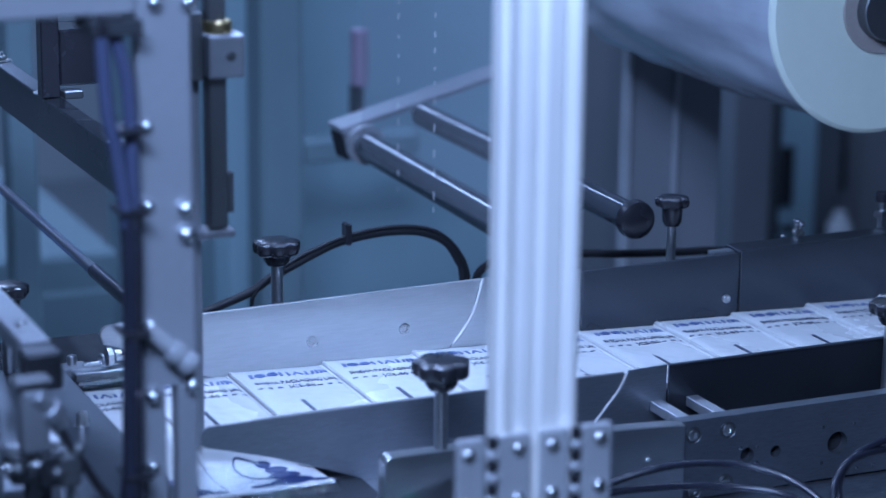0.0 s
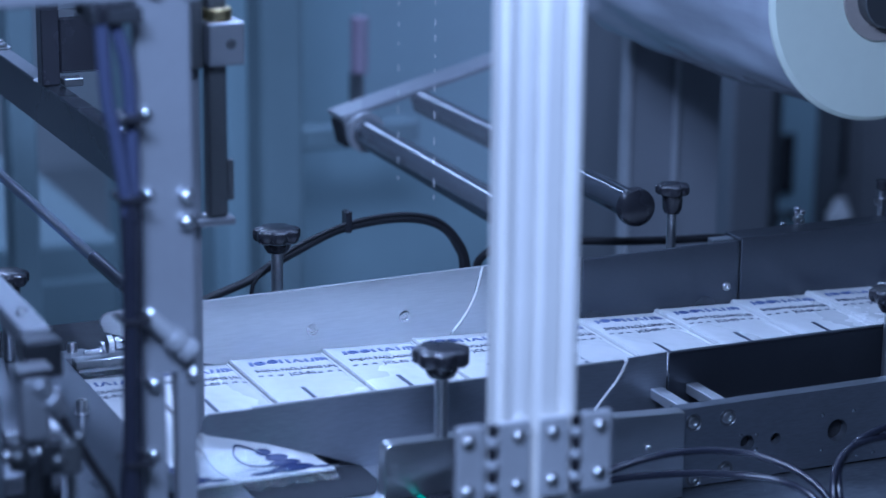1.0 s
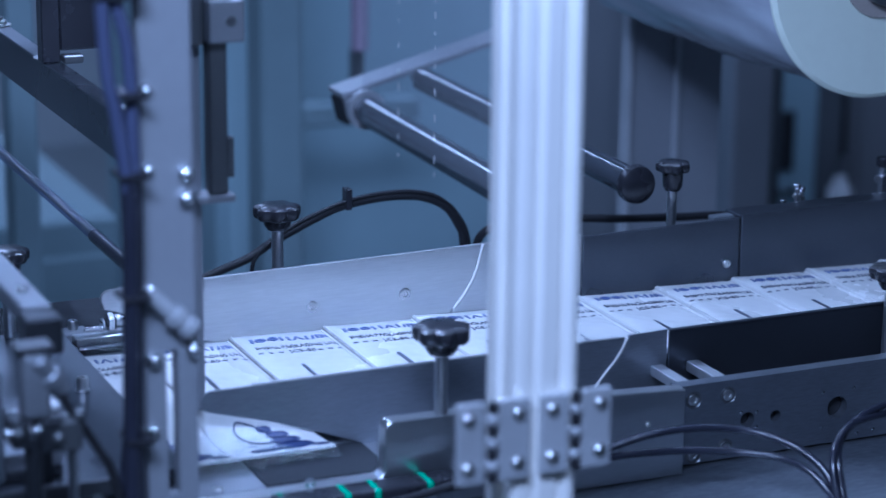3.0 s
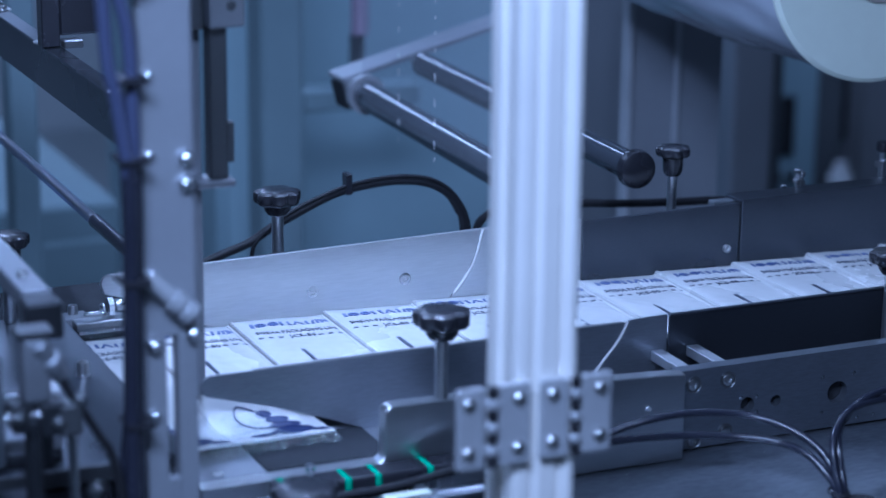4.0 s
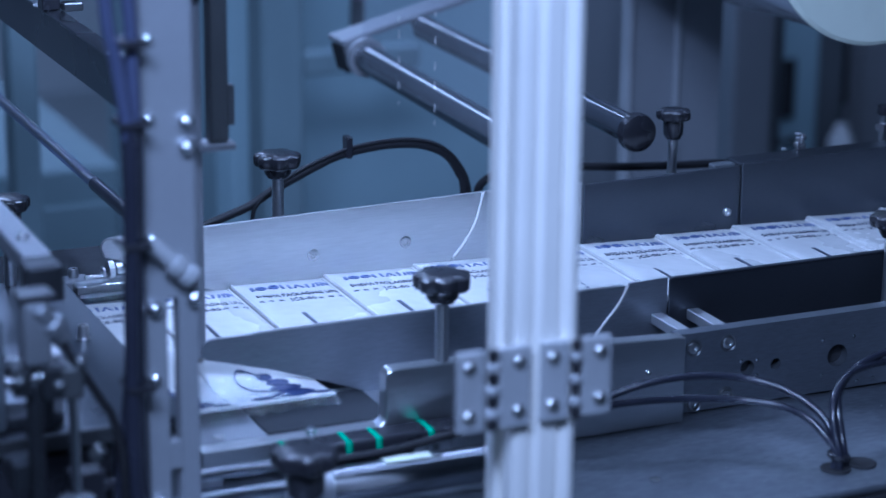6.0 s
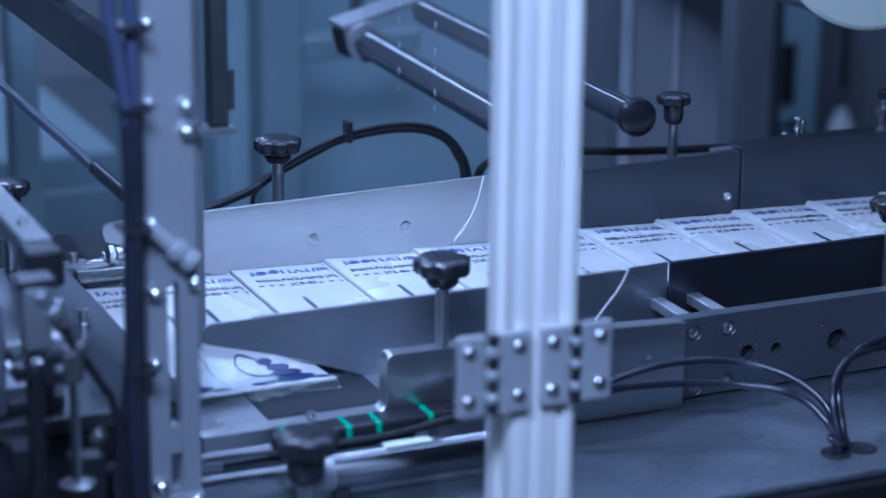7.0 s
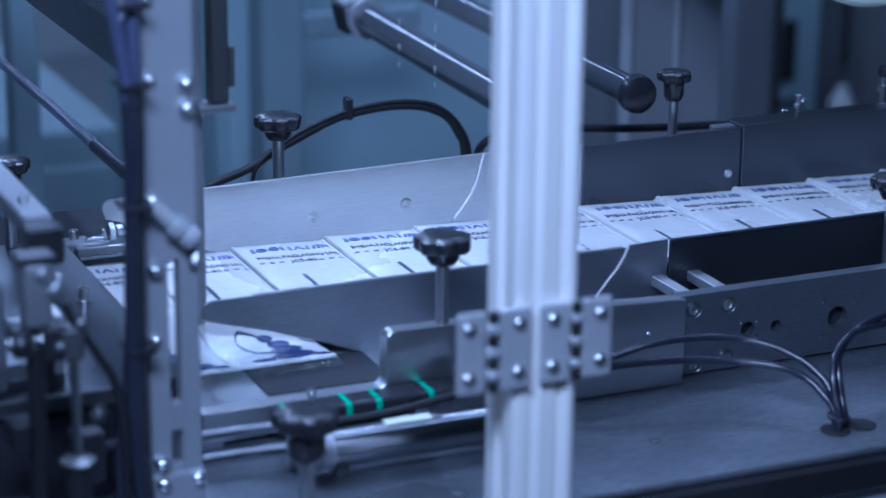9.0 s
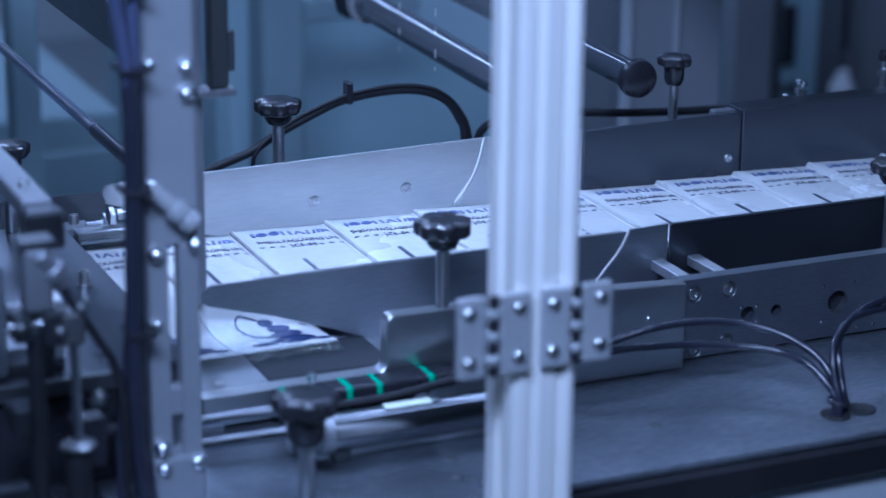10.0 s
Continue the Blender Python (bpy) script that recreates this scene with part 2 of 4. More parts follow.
def hex_bolt(parent, at, axis, r=0.005, h=0.005, name="bolt", washer=True):
    m, _ = rot_to(at, Vector(at) + Vector(axis))
    bm = lathe([(0, 0), (r * 1.7, 0), (r * 1.7, 0.001), (0, 0.001)], 18, None, m) if washer else None
    bm = lathe([(0, 0.0008), (r, 0.0008), (r, h * 0.85), (r * 0.85, h), (0, h)], 6, bm, m)
    bm = lathe([(0, h), (r * 0.5, h), (r * 0.5, h * 1.5), (0, h * 1.5)], 12, bm, m)
    return part(name, bm, BOLT, parent, smooth=35)


# ---- the hall ----
def slab(name, dims, mat, label, category):
    ob = part(name, box(*dims, bevel=0), mat)
    return tagged(ob, label, category, kind="structure")


slab("floor", (-4.2, 6.2, -5.2, 5.2, -0.1, 0.0), FLOOR, "grey epoxy-coated factory floor", "floor")
slab("ceiling", (-4.2, 6.2, -5.2, 5.2, 3.1, 3.2), WHITE, "white painted hall ceiling", "ceiling")
slab("wall_north", (-4.2, 6.2, 5.0, 5.2, 0, 3.1), WALL, "pale grey painted hall wall", "wall")
slab("wall_south", (-4.2, 6.2, -5.2, -5.0, 0, 3.1), WALL, "pale grey painted hall wall", "wall")
slab("wall_west", (-4.2, -4.0, -5.0, 5.0, 0, 3.1), WALL, "pale grey painted hall wall", "wall")
slab("wall_east", (6.0, 6.2, -5.0, 5.0, 0, 3.1), WALL, "pale grey painted hall wall", "wall")

# ---- the machine: deck, rails, plates ----
DECK_Z = 0.922
RAIL_Y = -0.161
deck = thing("machine_deck", (0.2, 0.0, 0.0), "worn grey steel machine deck, mottled with painted reflections, on a dark cabinet", "machine")
part("deck_plate", box(-0.75, 1.3, -0.343, 0.30, DECK_Z - 0.006, DECK_Z, 0.0015), DECK, deck)
part("edge_trim", box(-0.76, 1.31, -0.349, 0.306, DECK_Z - 0.032, DECK_Z - 0.006, 0.003), RUBBER, deck, "black rubber edge trim")
part("cabinet_body", box(-0.74, 1.29, -0.338, 0.295, 0.0, DECK_Z - 0.032, 0.002), PAINT, deck, "grey-green painted cabinet")
for sx, sy in ((0.053, -0.27), (-0.112, -0.270), (-0.122, -0.302), (0.32, -0.25)):
    part("countersunk_screw", lathe([(0, 0), (0.0042, 0), (0.0046, 0.0006), (0.002, 0.0012), (0, 0.0006)], 14, None, pose(sx, sy, DECK_Z)), DARK_STEEL, deck, smooth=40)

# Near-black colour puts the shade inside bores and openings into the material.
HOLLOW = surface("hollow_shade_metal", (0.02, 0.02, 0.022), 0.6, 0.3, 0.2, 30)
BORES = ((0.1953, 0.9544, 0.0064), (0.2216, 0.9542, 0.0048), (0.2799, 0.9537, 0.0094))
PINS = ((0.1892, 0.9609), (0.2039, 0.9599), (0.2041, 0.9469), (0.2654, 0.9682), (0.2951, 0.9682), (0.2658, 0.9380), (0.3002, 0.9290), (0.3160, 0.9297))
rail = thing("conveyor_rail", (0.6, RAIL_Y, DECK_Z), "grey machined steel conveyor side rail", "conveyor rail")
part("rail_plate", holed_plate(0.1305, 1.2, DECK_Z + 0.0022, 0.990, RAIL_Y, RAIL_Y + 0.012, [*BORES, *((x, z, 0.0016) for x, z in PINS)]), RAIL, rail)
for x, z in ((0.1451, 0.9777), (0.1764, 0.9779), (0.1468, 0.9309), (0.1755, 0.9345)):
    part("counterbore", lathe([(0, 0.0002), (0.0064, 0.0002), (0.0070, 0.0008), (0.0070, -0.0004)], 22, None, pose(x, RAIL_Y, z, 90)), DARK_STEEL, rail, smooth=40)
    cap_screw(rail, (x, RAIL_Y, z), (0, -1, 0), 0.0046, 0.0016)
part("inner_plate", box(0.135, 1.198, RAIL_Y + 0.0121, RAIL_Y + 0.0150, DECK_Z, 0.9795, 0.0003), DARK_STEEL, rail)
# Bore floors coloured near black for the shade of a deep hole.
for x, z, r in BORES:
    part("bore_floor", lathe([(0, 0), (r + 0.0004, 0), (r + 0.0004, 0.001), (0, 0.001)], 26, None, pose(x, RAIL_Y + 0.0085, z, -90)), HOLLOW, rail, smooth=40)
for x, z in PINS:
    part("pin", lathe([(0, 0), (0.0013, 0), (0.0013, 0.004), (0, 0.005)], 10, None, pose(x, RAIL_Y + 0.0045, z, 90)), CHROME, rail, smooth=40)

# stepped front plate that carries the knob
fp = thing("front_plate", (-0.07, -0.173, DECK_Z), "stepped stainless steel mounting plate with rounded corners", "mounting plate")
FP_Y0, FP_Y1 = -0.175, -0.1612
outline = [(-0.266, 0.942), (-0.10, 0.942), (-0.10, DECK_Z + 0.0005), (0.1298, DECK_Z + 0.0005), (0.1298, 0.9925), (0.122, 0.9935), (0.04, 0.9975)]
outline += arc(-0.117, 0.9935, 0.006, 90, 180, 6) + arc(-0.130, 0.9635, 0.007, 0, -90, 5) + [(-0.266, 0.9565)]
part("plate", prism(outline, FP_Y0, FP_Y1), STEEL, fp)
part("ledge", box(-0.266, -0.06, FP_Y1, -0.085, 0.9500, 0.9563, 0.0008), FRAME, fp, "dull steel ledge")
part("recess", box(-0.2105, -0.112, -0.1600, -0.0965, 0.9563, 0.9578, 0.0004), MATTE, fp, "dark rubber inset")
part("foot", box(-0.262, -0.246, FP_Y1, -0.145, DECK_Z, 0.9500, 0.0008), FRAME, fp)
cap_screw(fp, (-0.245, -0.150, 0.9563), (0, 0, 1), 0.004, 0.001)
cap_screw(fp, (0.0972, FP_Y0, 0.9684), (0, -1, 0), 0.0022, 0.0015)

# cross bars from the rail to the guard
for x in (0.139, 0.172):
    cb = tagged(part("cross_bar", box(x, x + 0.011, RAIL_Y + 0.0155, -0.1008, 0.980, 0.9885, 0.0006), STEEL_SAT), "satin steel cross bar between rail and guard", "cross bar", "conveyor cross bars")

# conveyor bed under the pouches
bed = thing("conveyor_bed", (0.3, 0.0, DECK_Z), "dark conveyor bed below the pouches", "conveyor")
part("bed_plate", box(-0.285, 1.2, -0.060, 0.080, 0.988, 0.9935, 0.0008), DARK_STEEL, bed)
part("bed_beam", box(-0.20, 1.2, -0.0585, 0.065, DECK_Z, 0.988, 0.0008), PAINT_D, bed)

part("apron", box(-0.275, 0.10, -0.0620, -0.0602, 0.9566, 0.9935, 0.0004), STEEL_SAT, bed, "satin steel apron")

# guards and guides
POLISHED = surface("smooth_stainless_steel", (0.36, 0.38, 0.42), 0.37, 0.9, 0.30, 14, (1, 10, 10), 0.06)
guard = thing("near_guard", (0.6, -0.098, 0.95), "dark stainless guard strip beside the pouches", "guard")
part("strip", prism([(0.156, 0.945), (1.2, 0.945), (1.2, 1.0150), (0.156, 1.0150)], -0.1000, -0.0975), GUARD, guard)
part("top_hem", box(0.156, 1.2, -0.1012, -0.0963, 1.0150, 1.0166, 0.0006), GUARD, guard)
part("foot_flange", box(0.156, 1.2, -0.0975, -0.0850, 0.945, 0.948, 0.0005), GUARD, guard)
ng = thing("near_guide", (-0.05, -0.099, 0.945), "brushed steel guide plate with a rounded tapered nose", "guide plate")
CURVE = [(0.116, 1.0145), (0.112, 1.006), (0.106, 0.997), (0.098, 0.988), (0.088, 0.976), (0.080, 0.945)]
nose = CURVE[::-1] + [(-0.20, 1.0145)] + arc(-0.2325, 1.0060, 0.0085, 95, 250, 8) + [(-0.185, 0.984), (-0.14, 0.968), (-0.10, 0.952), (-0.085, 0.945)]
part("nose_plate", prism(nose, -0.1005, -0.0985, bevel=0.0005), POLISHED, ng)
tail = [(x + 0.0022, z) for x, z in CURVE] + [(0.088, 0.9445), (0.154, 0.9445), (0.154, 1.0175), (0.1185, 1.0165)]
part("tail_plate", prism(tail, -0.1005, -0.0985, bevel=0.0005), POLISHED, ng)
# White strip added along the seam to paint its bright edge.
part("seam_strip", cable([(x + 0.0011, -0.1008, z) for x, z in CURVE[:-1]], 0.0013, None, 8, 6), POUCH, ng, "curved strip, coloured white for the bright plate seam", smooth=60)
part("top_hem", box(-0.20, 0.114, -0.1014, -0.0976, 1.0146, 1.0158, 0.0005), STEEL, ng)
fg = thing("far_guide", (-0.08, 0.066, 1.0), "brushed stainless guide plate with a rounded end", "guide plate")
shape = [(-0.205, 1.004), (-0.165, 0.9940), (0.034, 0.9940), (0.038, 1.0005)] + [(0.048, 1.012), (0.058, 1.030), (0.065, 1.0555)] + [(-0.19, 1.0515), (-0.2575, 1.0505)] + arc(-0.2615, 1.0430, 0.0073, 100, 215, 6) + [(-0.2660, 1.0345), (-0.24, 1.0265)]
part("plate", prism(shape, 0.066, 0.069, bevel=0.0006), STEEL, fg)
shape = [(0.0395, 1.0005), (0.0360, 0.9940), (0.16, 0.9940), (0.16, 1.0535), (0.0665, 1.0555), (0.0595, 1.030), (0.0495, 1.012)]
# Here too the seam's brightness is put into a white strip.
part("seam_strip", cable([(0.0390, 0.0655, 1.0005), (0.0490, 0.0655, 1.0125), (0.0590, 0.0655, 1.0300), (0.0660, 0.0655, 1.0552)], 0.0015, None, 8, 6), POUCH, fg, "curved strip, coloured white for the bright plate seam", smooth=60)
part("joined_plate", prism(shape, 0.066, 0.069, bevel=0.0006), STEEL, fg)
for x, z in ((-0.089, 1.017), (-0.006, 1.019)):
    cap_screw(fg, (x, 0.066, z), (0, -1, 0), 0.0052, 0.0012)
bg = thing("far_guard", (0.5, 0.067, 1.0), "dark stainless guard with a seam beside the pouches", "guard")
part("strip", prism([(0.162, 0.9940), (0.3190, 0.9940), (0.3190, 1.0535), (0.162, 1.0520)], 0.066, 0.069), GUARD, bg)
part("strip", prism([(0.3205, 0.9940), (1.2, 0.9940), (1.2, 1.0605), (0.3205, 1.0555)], 0.0655, 0.0685), GUARD, bg)
part("flange", box(0.3205, 1.2, 0.0685, 0.095, 1.052, 1.0545, 0.0005), GUARD, bg)
cap_screw(bg, (0.306, 0.066, 1.0125), (0, -1, 0), 0.0038, 0.003)
part("upper_strut", box(0.30, 1.2, 0.0815, 0.0915, 1.0, 1.052, 0.001), PAINT_D, bg)
part("support", box(-0.12, 1.2, 0.0815, 0.0915, DECK_Z, 1.000, 0.001), PAINT_D, bg)

# ---- pouches ----
TAIL = clear_film("crumpled_clear_film", 0.05, (0.92, 0.94, 0.96), 0.13)
SEAMS = [-0.3235, -0.2435, -0.163, -0.081, 0.0, 0.078, 0.155, 0.233, 0.311, 0.389, 0.467, 0.545, 0.623]


def pouch_top(x, y, w, y_far, y_near, seed, droop):
    """Height of a filled pouch's upper skin."""
    u, v = x / w + 0.5, (y - y_far) / (y_near - y_far)
    rng = random.Random(seed)
    ox, oy = rng.random() * 50, rng.random() * 50
    fill = max(0, min(1, min(u, 1 - u) / 0.10)) ** 0.6 * max(0, min(1, min(v, 1 - v) / 0.06)) ** 0.6
    z = 0.0014 + 0.0018 * fill + 0.0009 * fill * noise.noise((x * 38 + ox, y * 30 + oy, 0)) + 0.0004 * noise.noise((x * 160 + ox, y * 130, 3))
    hang = min(1, max(0, (-0.062 - y) / 0.030)) if droop else 0
    z += 0.0030 * (1 - u) * (1 - hang)
    if droop and y < -0.062:
        z -= 0.032 * (1 - math.exp(-((-0.062 - y) / 0.023) ** 1.6))
    return z


def pouch_mesh(w, y_far, y_near, seed, droop):
    b = bmesh.new()
    nx, ny = 26, 44
    top = []
    for j in range(ny + 1):
        row = []
        for i in range(nx + 1):
            x, y = (i / nx - 0.5) * w, y_far + (y_near - y_far) * j / ny
            z = pouch_top(x, y, w, y_far, y_near, seed, droop)
            row.append(b.verts.new((x, y, z)))
        top.append(row)
    low = [[b.verts.new((v.co.x, v.co.y, v.co.z - 0.0018 if (droop and v.co.y < -0.062) else -0.0008)) for v in row] for row in top]
    for j in range(ny):
        for i in range(nx):
            b.faces.new((top[j][i], top[j][i + 1], top[j + 1][i + 1], top[j + 1][i]))
            b.faces.new((low[j][i], low[j + 1][i], low[j + 1][i + 1], low[j][i + 1]))
    rim = [(0, i) for i in range(nx)] + [(j, nx) for j in range(ny)] + [(ny, i) for i in range(nx, 0, -1)] + [(j, 0) for j in range(ny, 0, -1)]
    for (j0, i0), (j1, i1) in zip(rim, rim[1:] + rim[:1]):
        b.faces.new((top[j0][i0], low[j0][i0], low[j1][i1], top[j1][i1]))
    return b


def flat_text(words, size, bm=None, m=None):
    cu = bpy.data.curves.new("words", "FONT")
    cu.body, cu.size, cu.align_x, cu.extrude = words, size, "CENTER", 0.00015
    cu.resolution_u = 2
    ob = new("words", cu)
    bpy.context.view_layer.update()
    me = bpy.data.meshes.new_from_object(ob.evaluated_get(bpy.context.evaluated_depsgraph_get()))
    bpy.data.objects.remove(ob)
    bpy.data.curves.remove(cu)
    b = bmesh.new()
    b.from_mesh(me)
    bpy.data.meshes.remove(me)
    return join(bm, b, m)


def emblem():
    """Seven plain blue shapes in place of a company mark."""
    b = None
    h, t = 0.0088, 0.0024
    x = -0.0375

    def bar(x0, x1, z0, z1, lean=0.0):
        return prism([(x0, z0), (x1, z0), (x1 + lean, z1), (x0 + lean, z1)], 0, 0.0003, bevel=0, bm=b)

    for kind, w in (("bar", 0.0045), ("ring", 0.0098), ("ring", 0.0092), ("pair", 0.0088), ("peak", 0.0100), ("slants", 0.0115), ("flag", 0.0085)):
        if kind == "ring":
            b = lathe([(h * 0.26, 0), (h * 0.5, 0), (h * 0.5, 0.0003), (h * 0.26, 0.0003), (h * 0.26, 0)], 22, b, pose(x + w / 2, 0, h / 2, 90) @ Matrix.Diagonal((w / h, 1, 1, 1)))
        elif kind == "pair":
            b = bar(x, x + t, 0, h)
            b = bar(x + w - t, x + w, 0, h)
        elif kind == "peak":
            b = bar(x, x + t, 0, h, w * 0.38)
            b = bar(x + w - t, x + w, 0, h, -w * 0.38)
        elif kind == "slants":
            b = bar(x, x + t, 0, h, 0.0010)
            b = bar(x + w * 0.42, x + w * 0.42 + t, 0, h * 0.9, 0.0020)
            b = bar(x + w - t, x + w, 0, h, 0.0010)
        elif kind == "flag":
            b = bar(x, x + t, 0, h)
            b = bar(x + t + 0.0003, x + w, h * 0.35, h)
        else:
            b = bar(x + 0.0015, x + w, 0, h, 0.0008)
        x += w + 0.0014
    b.transform(pose(0, 0, 0, -90))
    return b


EMBLEM = emblem()
EMBLEM_ME = bpy.data.meshes.new("emblem")
bmesh.ops.recalc_face_normals(EMBLEM, faces=EMBLEM.faces)
EMBLEM.to_mesh(EMBLEM_ME)
EMBLEM_ME.materials.append(BLUE_INK)


def drape(bm, surf_fn):
    for v in bm.verts:
        v.co.z += surf_fn(v.co.x, v.co.y)
    return bm


def pouch(x0, x1, seed, long):
    w = (x1 - x0) - 0.0008
    cx = (x0 + x1) / 2
    rng = random.Random(seed * 7 + 1)
    e = thing("pouch", (cx, 0, 0.9945), "flat white printed film pouch lying on the conveyor", "pouch", "pouches on the conveyor")
    body = pouch_mesh(w, 0.0652, -0.116 if long else -0.092, seed, long)
    y_end = -0.116 if long else -0.092

    def height(x, y):
        return pouch_top(max(-w / 2, min(w / 2, x)), y, w, 0.0652, y_end, seed, long) + 0.00035

    def splay(bm):
        # the hanging ends are sheared along the line of travel to fit the camera's view
        for v in bm.verts:
            if long and v.co.y < -0.062:
                v.co.x += 0.024 * (-0.062 - v.co.y) / 0.054
        return bm
    splay(body).transform(Matrix.Translation((cx, 0, 0.9945)))
    part("film_body", body, POUCH, e, smooth=60)
    # print
    b = bmesh.new()
    b.from_mesh(EMBLEM_ME)
    b.transform(Matrix.Translation((0.006, 0.0400, 0)))
    b = drape(b, height)
    b.transform(Matrix.Translation((cx, 0, 0.9945)))
    tagged(part("emblem", b, BLUE_INK, e, "blue printed emblem"), kind="stuff")
    b = flat_text("SHISHA PACKAGING LINE", 0.0064, None, Matrix.Translation((0.004, 0.0205, 0)) @ Matrix.Diagonal((0.97, 1.6, 1, 1)))
    b = flat_text("JCS-80", 0.0075, b, Matrix.Translation((0.004, 0.0075, 0)) @ Matrix.Diagonal((1.1, 1.3, 1, 1)))
    for k in range(9):
        if k in (3, 4, 5):
            continue
        b = box(-0.034 + k * 0.0085, -0.030 + k * 0.0085, 0.0092, 0.0112, -0.0001, 0.0002, 0, b)
    b = drape(b, height)
    b.transform(Matrix.Translation((cx, 0, 0.9945)))
    part("lettering", b, DARK_INK, e, "dark printed lettering")
    b = drape(box(0.0, 0.0034, -0.056, -0.024, 0, 0.0003, 0), lambda x, y: max(height(x, -0.024 - 0.0064 * k) for k in range(6)))
    b.transform(Matrix.Translation((cx - 0.011, 0, 0.9945)))
    part("register_mark", b, DARK_INK, e, "black register mark")
    # clear welded rims
    for s in (-1, 1):
        rise = 0.0030 if s < 0 else 0.0
        b = box(s * (w / 2 - 0.0012) - 0.0010, s * (w / 2 - 0.0012) + 0.0010, -0.060, 0.063, 0.0016 + rise, 0.0029 + rise, 0.0003)
        b.transform(Matrix.Translation((cx, 0, 0.9945)))
        part("weld_rim", b, POUCH, e)
    if long:
        b = None
        for dx, dy, rx, ry in ((0.010, -0.1100, 0.0170, 0.0042), (0.010, -0.1025, 0.0125, 0.0040), (0.009, -0.0955, 0.0090, 0.0034), (0.003, -0.0895, 0.0060, 0.0028), (-0.014, -0.1118, 0.0110, 0.0018), (0.031, -0.1125, 0.0075, 0.0014)):
            for k0, k1 in ((0.0, 0.72), (0.82, 1.0)):
                b = lathe([(k0, 0), (k1, 0), (k1, 0.0003), (k0, 0.0003)] + ([(k0, 0)] if k0 else []), 26, b, Matrix.Translation((dx, dy, 0)) @ Matrix.Diagonal((rx, ry, 1, 1)))
        b = cable([(0.004, -0.094, 0.0003), (-0.004, -0.086, 0.0003), (-0.014, -0.083, 0.0003), (-0.020, -0.091, 0.0003), (-0.014, -0.101, 0.0003), (0.0, -0.104, 0.0003)], 0.0005, b, 6)
        b = splay(drape(b, height))
        b.transform(Matrix.Translation((cx, 0, 0.9946)))
        part("picture", b, NAVY_INK, e, "navy printed picture")
        b = bmesh.new()
        rows = []
        for j in range(9):
            rows.append([b.verts.new((cx + 0.024 - w / 2 + w * i / 16, -0.114 - 0.0020 * j, 0.9945 - 0.0315 - 0.0004 * j + 0.0045 * noise.noise((i * 0.8 + seed * 9, j * 0.5, 2)) * min(1, j / 2) + 0.002)) for i in range(17)])
        for p, q in zip(rows, rows[1:]):
            for i in range(16):
                b.faces.new((p[i], p[i + 1], q[i + 1], q[i]))
        part("film_tail", b, TAIL, e, "clear crumpled film tail")
    return e


for i, (a, b_) in enumerate(zip(SEAMS, SEAMS[1:])):
    pouch(a, b_, i, i < 2)
EMBLEM.free()
b = bmesh.new()
rows = [[b.verts.new((-0.284 + 0.045 * i / 18, 0.058 + 0.016 * j / 6, 1.0005 + 0.004 * (1 + noise.noise((i * 0.5, j * 0.8, 7))) * (0.3 + j / 8))) for i in range(19)] for j in range(7)]
for p, q in zip(rows, rows[1:]):
    for i in range(18):
        b.faces.new((p[i], p[i + 1], q[i + 1], q[i]))
tagged(part("film_scrap", b, TAIL), "crumpled strip of clear film on the pouch end", "film scrap")

b = bmesh.new()
rows = []
for j in range(13):
    v = j / 12
    row = []
    for i in range(15):
        u = i / 14
        ridge = max(0, 1 - abs(u - 0.55 - 0.15 * math.sin(4 * v)) * 5)
        x = -0.262 + 0.068 * u + 0.024 * v
        y = -0.088 - 0.038 * v
        z = 0.9965 - 0.030 * (1 - math.exp(-((-0.062 - y) / 0.023) ** 1.6)) + 0.007 * ridge * v + 0.0035 * noise.noise((i * 0.7, j * 0.6, 4)) + 0.0025
        row.append(b.verts.new((x, y, z)))
    rows.append(row)
for p, q in zip(rows, rows[1:]):
    for i in range(14):
        b.faces.new((p[i], p[i + 1], q[i + 1], q[i]))
tagged(part("film_wrap", b, TAIL), "creased clear film lying over the hanging pouch ends", "film")

# ---- front aluminium post with hinges ----
PX0, PX1, PY0, PY1 = -0.137, -0.092, -0.420, -0.375


def profile_outline():
    """A 45 mm profile in plan: rounded corner lobes, a covered slot in front, open slots on the other faces."""
    cover = [(-0.0192, -0.0220), (-0.0170, -0.0225), (-0.0118, -0.0225), (-0.0108, -0.0194), (-0.0100, -0.0188), (-0.0044, -0.0220), (-0.0034, -0.0225),
             (0.0070, -0.0225), (0.0083, -0.0198), (0.0103, -0.0188), (0.0158, -0.0220), (0.0170, -0.0225), (0.0185, -0.0225), (0.0212, -0.0212)]
    slot = [(-0.0212, -0.0214), (-0.0185, -0.0225), (-0.0075, -0.0225), (-0.0055, -0.0212), (-0.0045, -0.0190), (-0.0045, -0.0130),
            (0.0045, -0.0130), (0.0045, -0.0190), (0.0055, -0.0212), (0.0075, -0.0225), (0.0185, -0.0225), (0.0208, -0.0216)]
    pts = []
    for k in range(4):
        c, s = round(math.cos(k * math.pi / 2)), round(math.sin(k * math.pi / 2))
        pts += [(x * c - y * s, x * s + y * c) for x, y in (cover if k == 0 else slot)]
    return pts


post = thing("aluminium_post", ((PX0 + PX1) / 2, (PY0 + PY1) / 2, 0.0), "bright slotted aluminium profile post beside the machine", "post")
b = bmesh.new()
ring0 = [b.verts.new(((PX0 + PX1) / 2 + x, (PY0 + PY1) / 2 + y, 0.0)) for x, y in profile_outline()]
ring1 = [b.verts.new((v.co.x, v.co.y, 2.0)) for v in ring0]
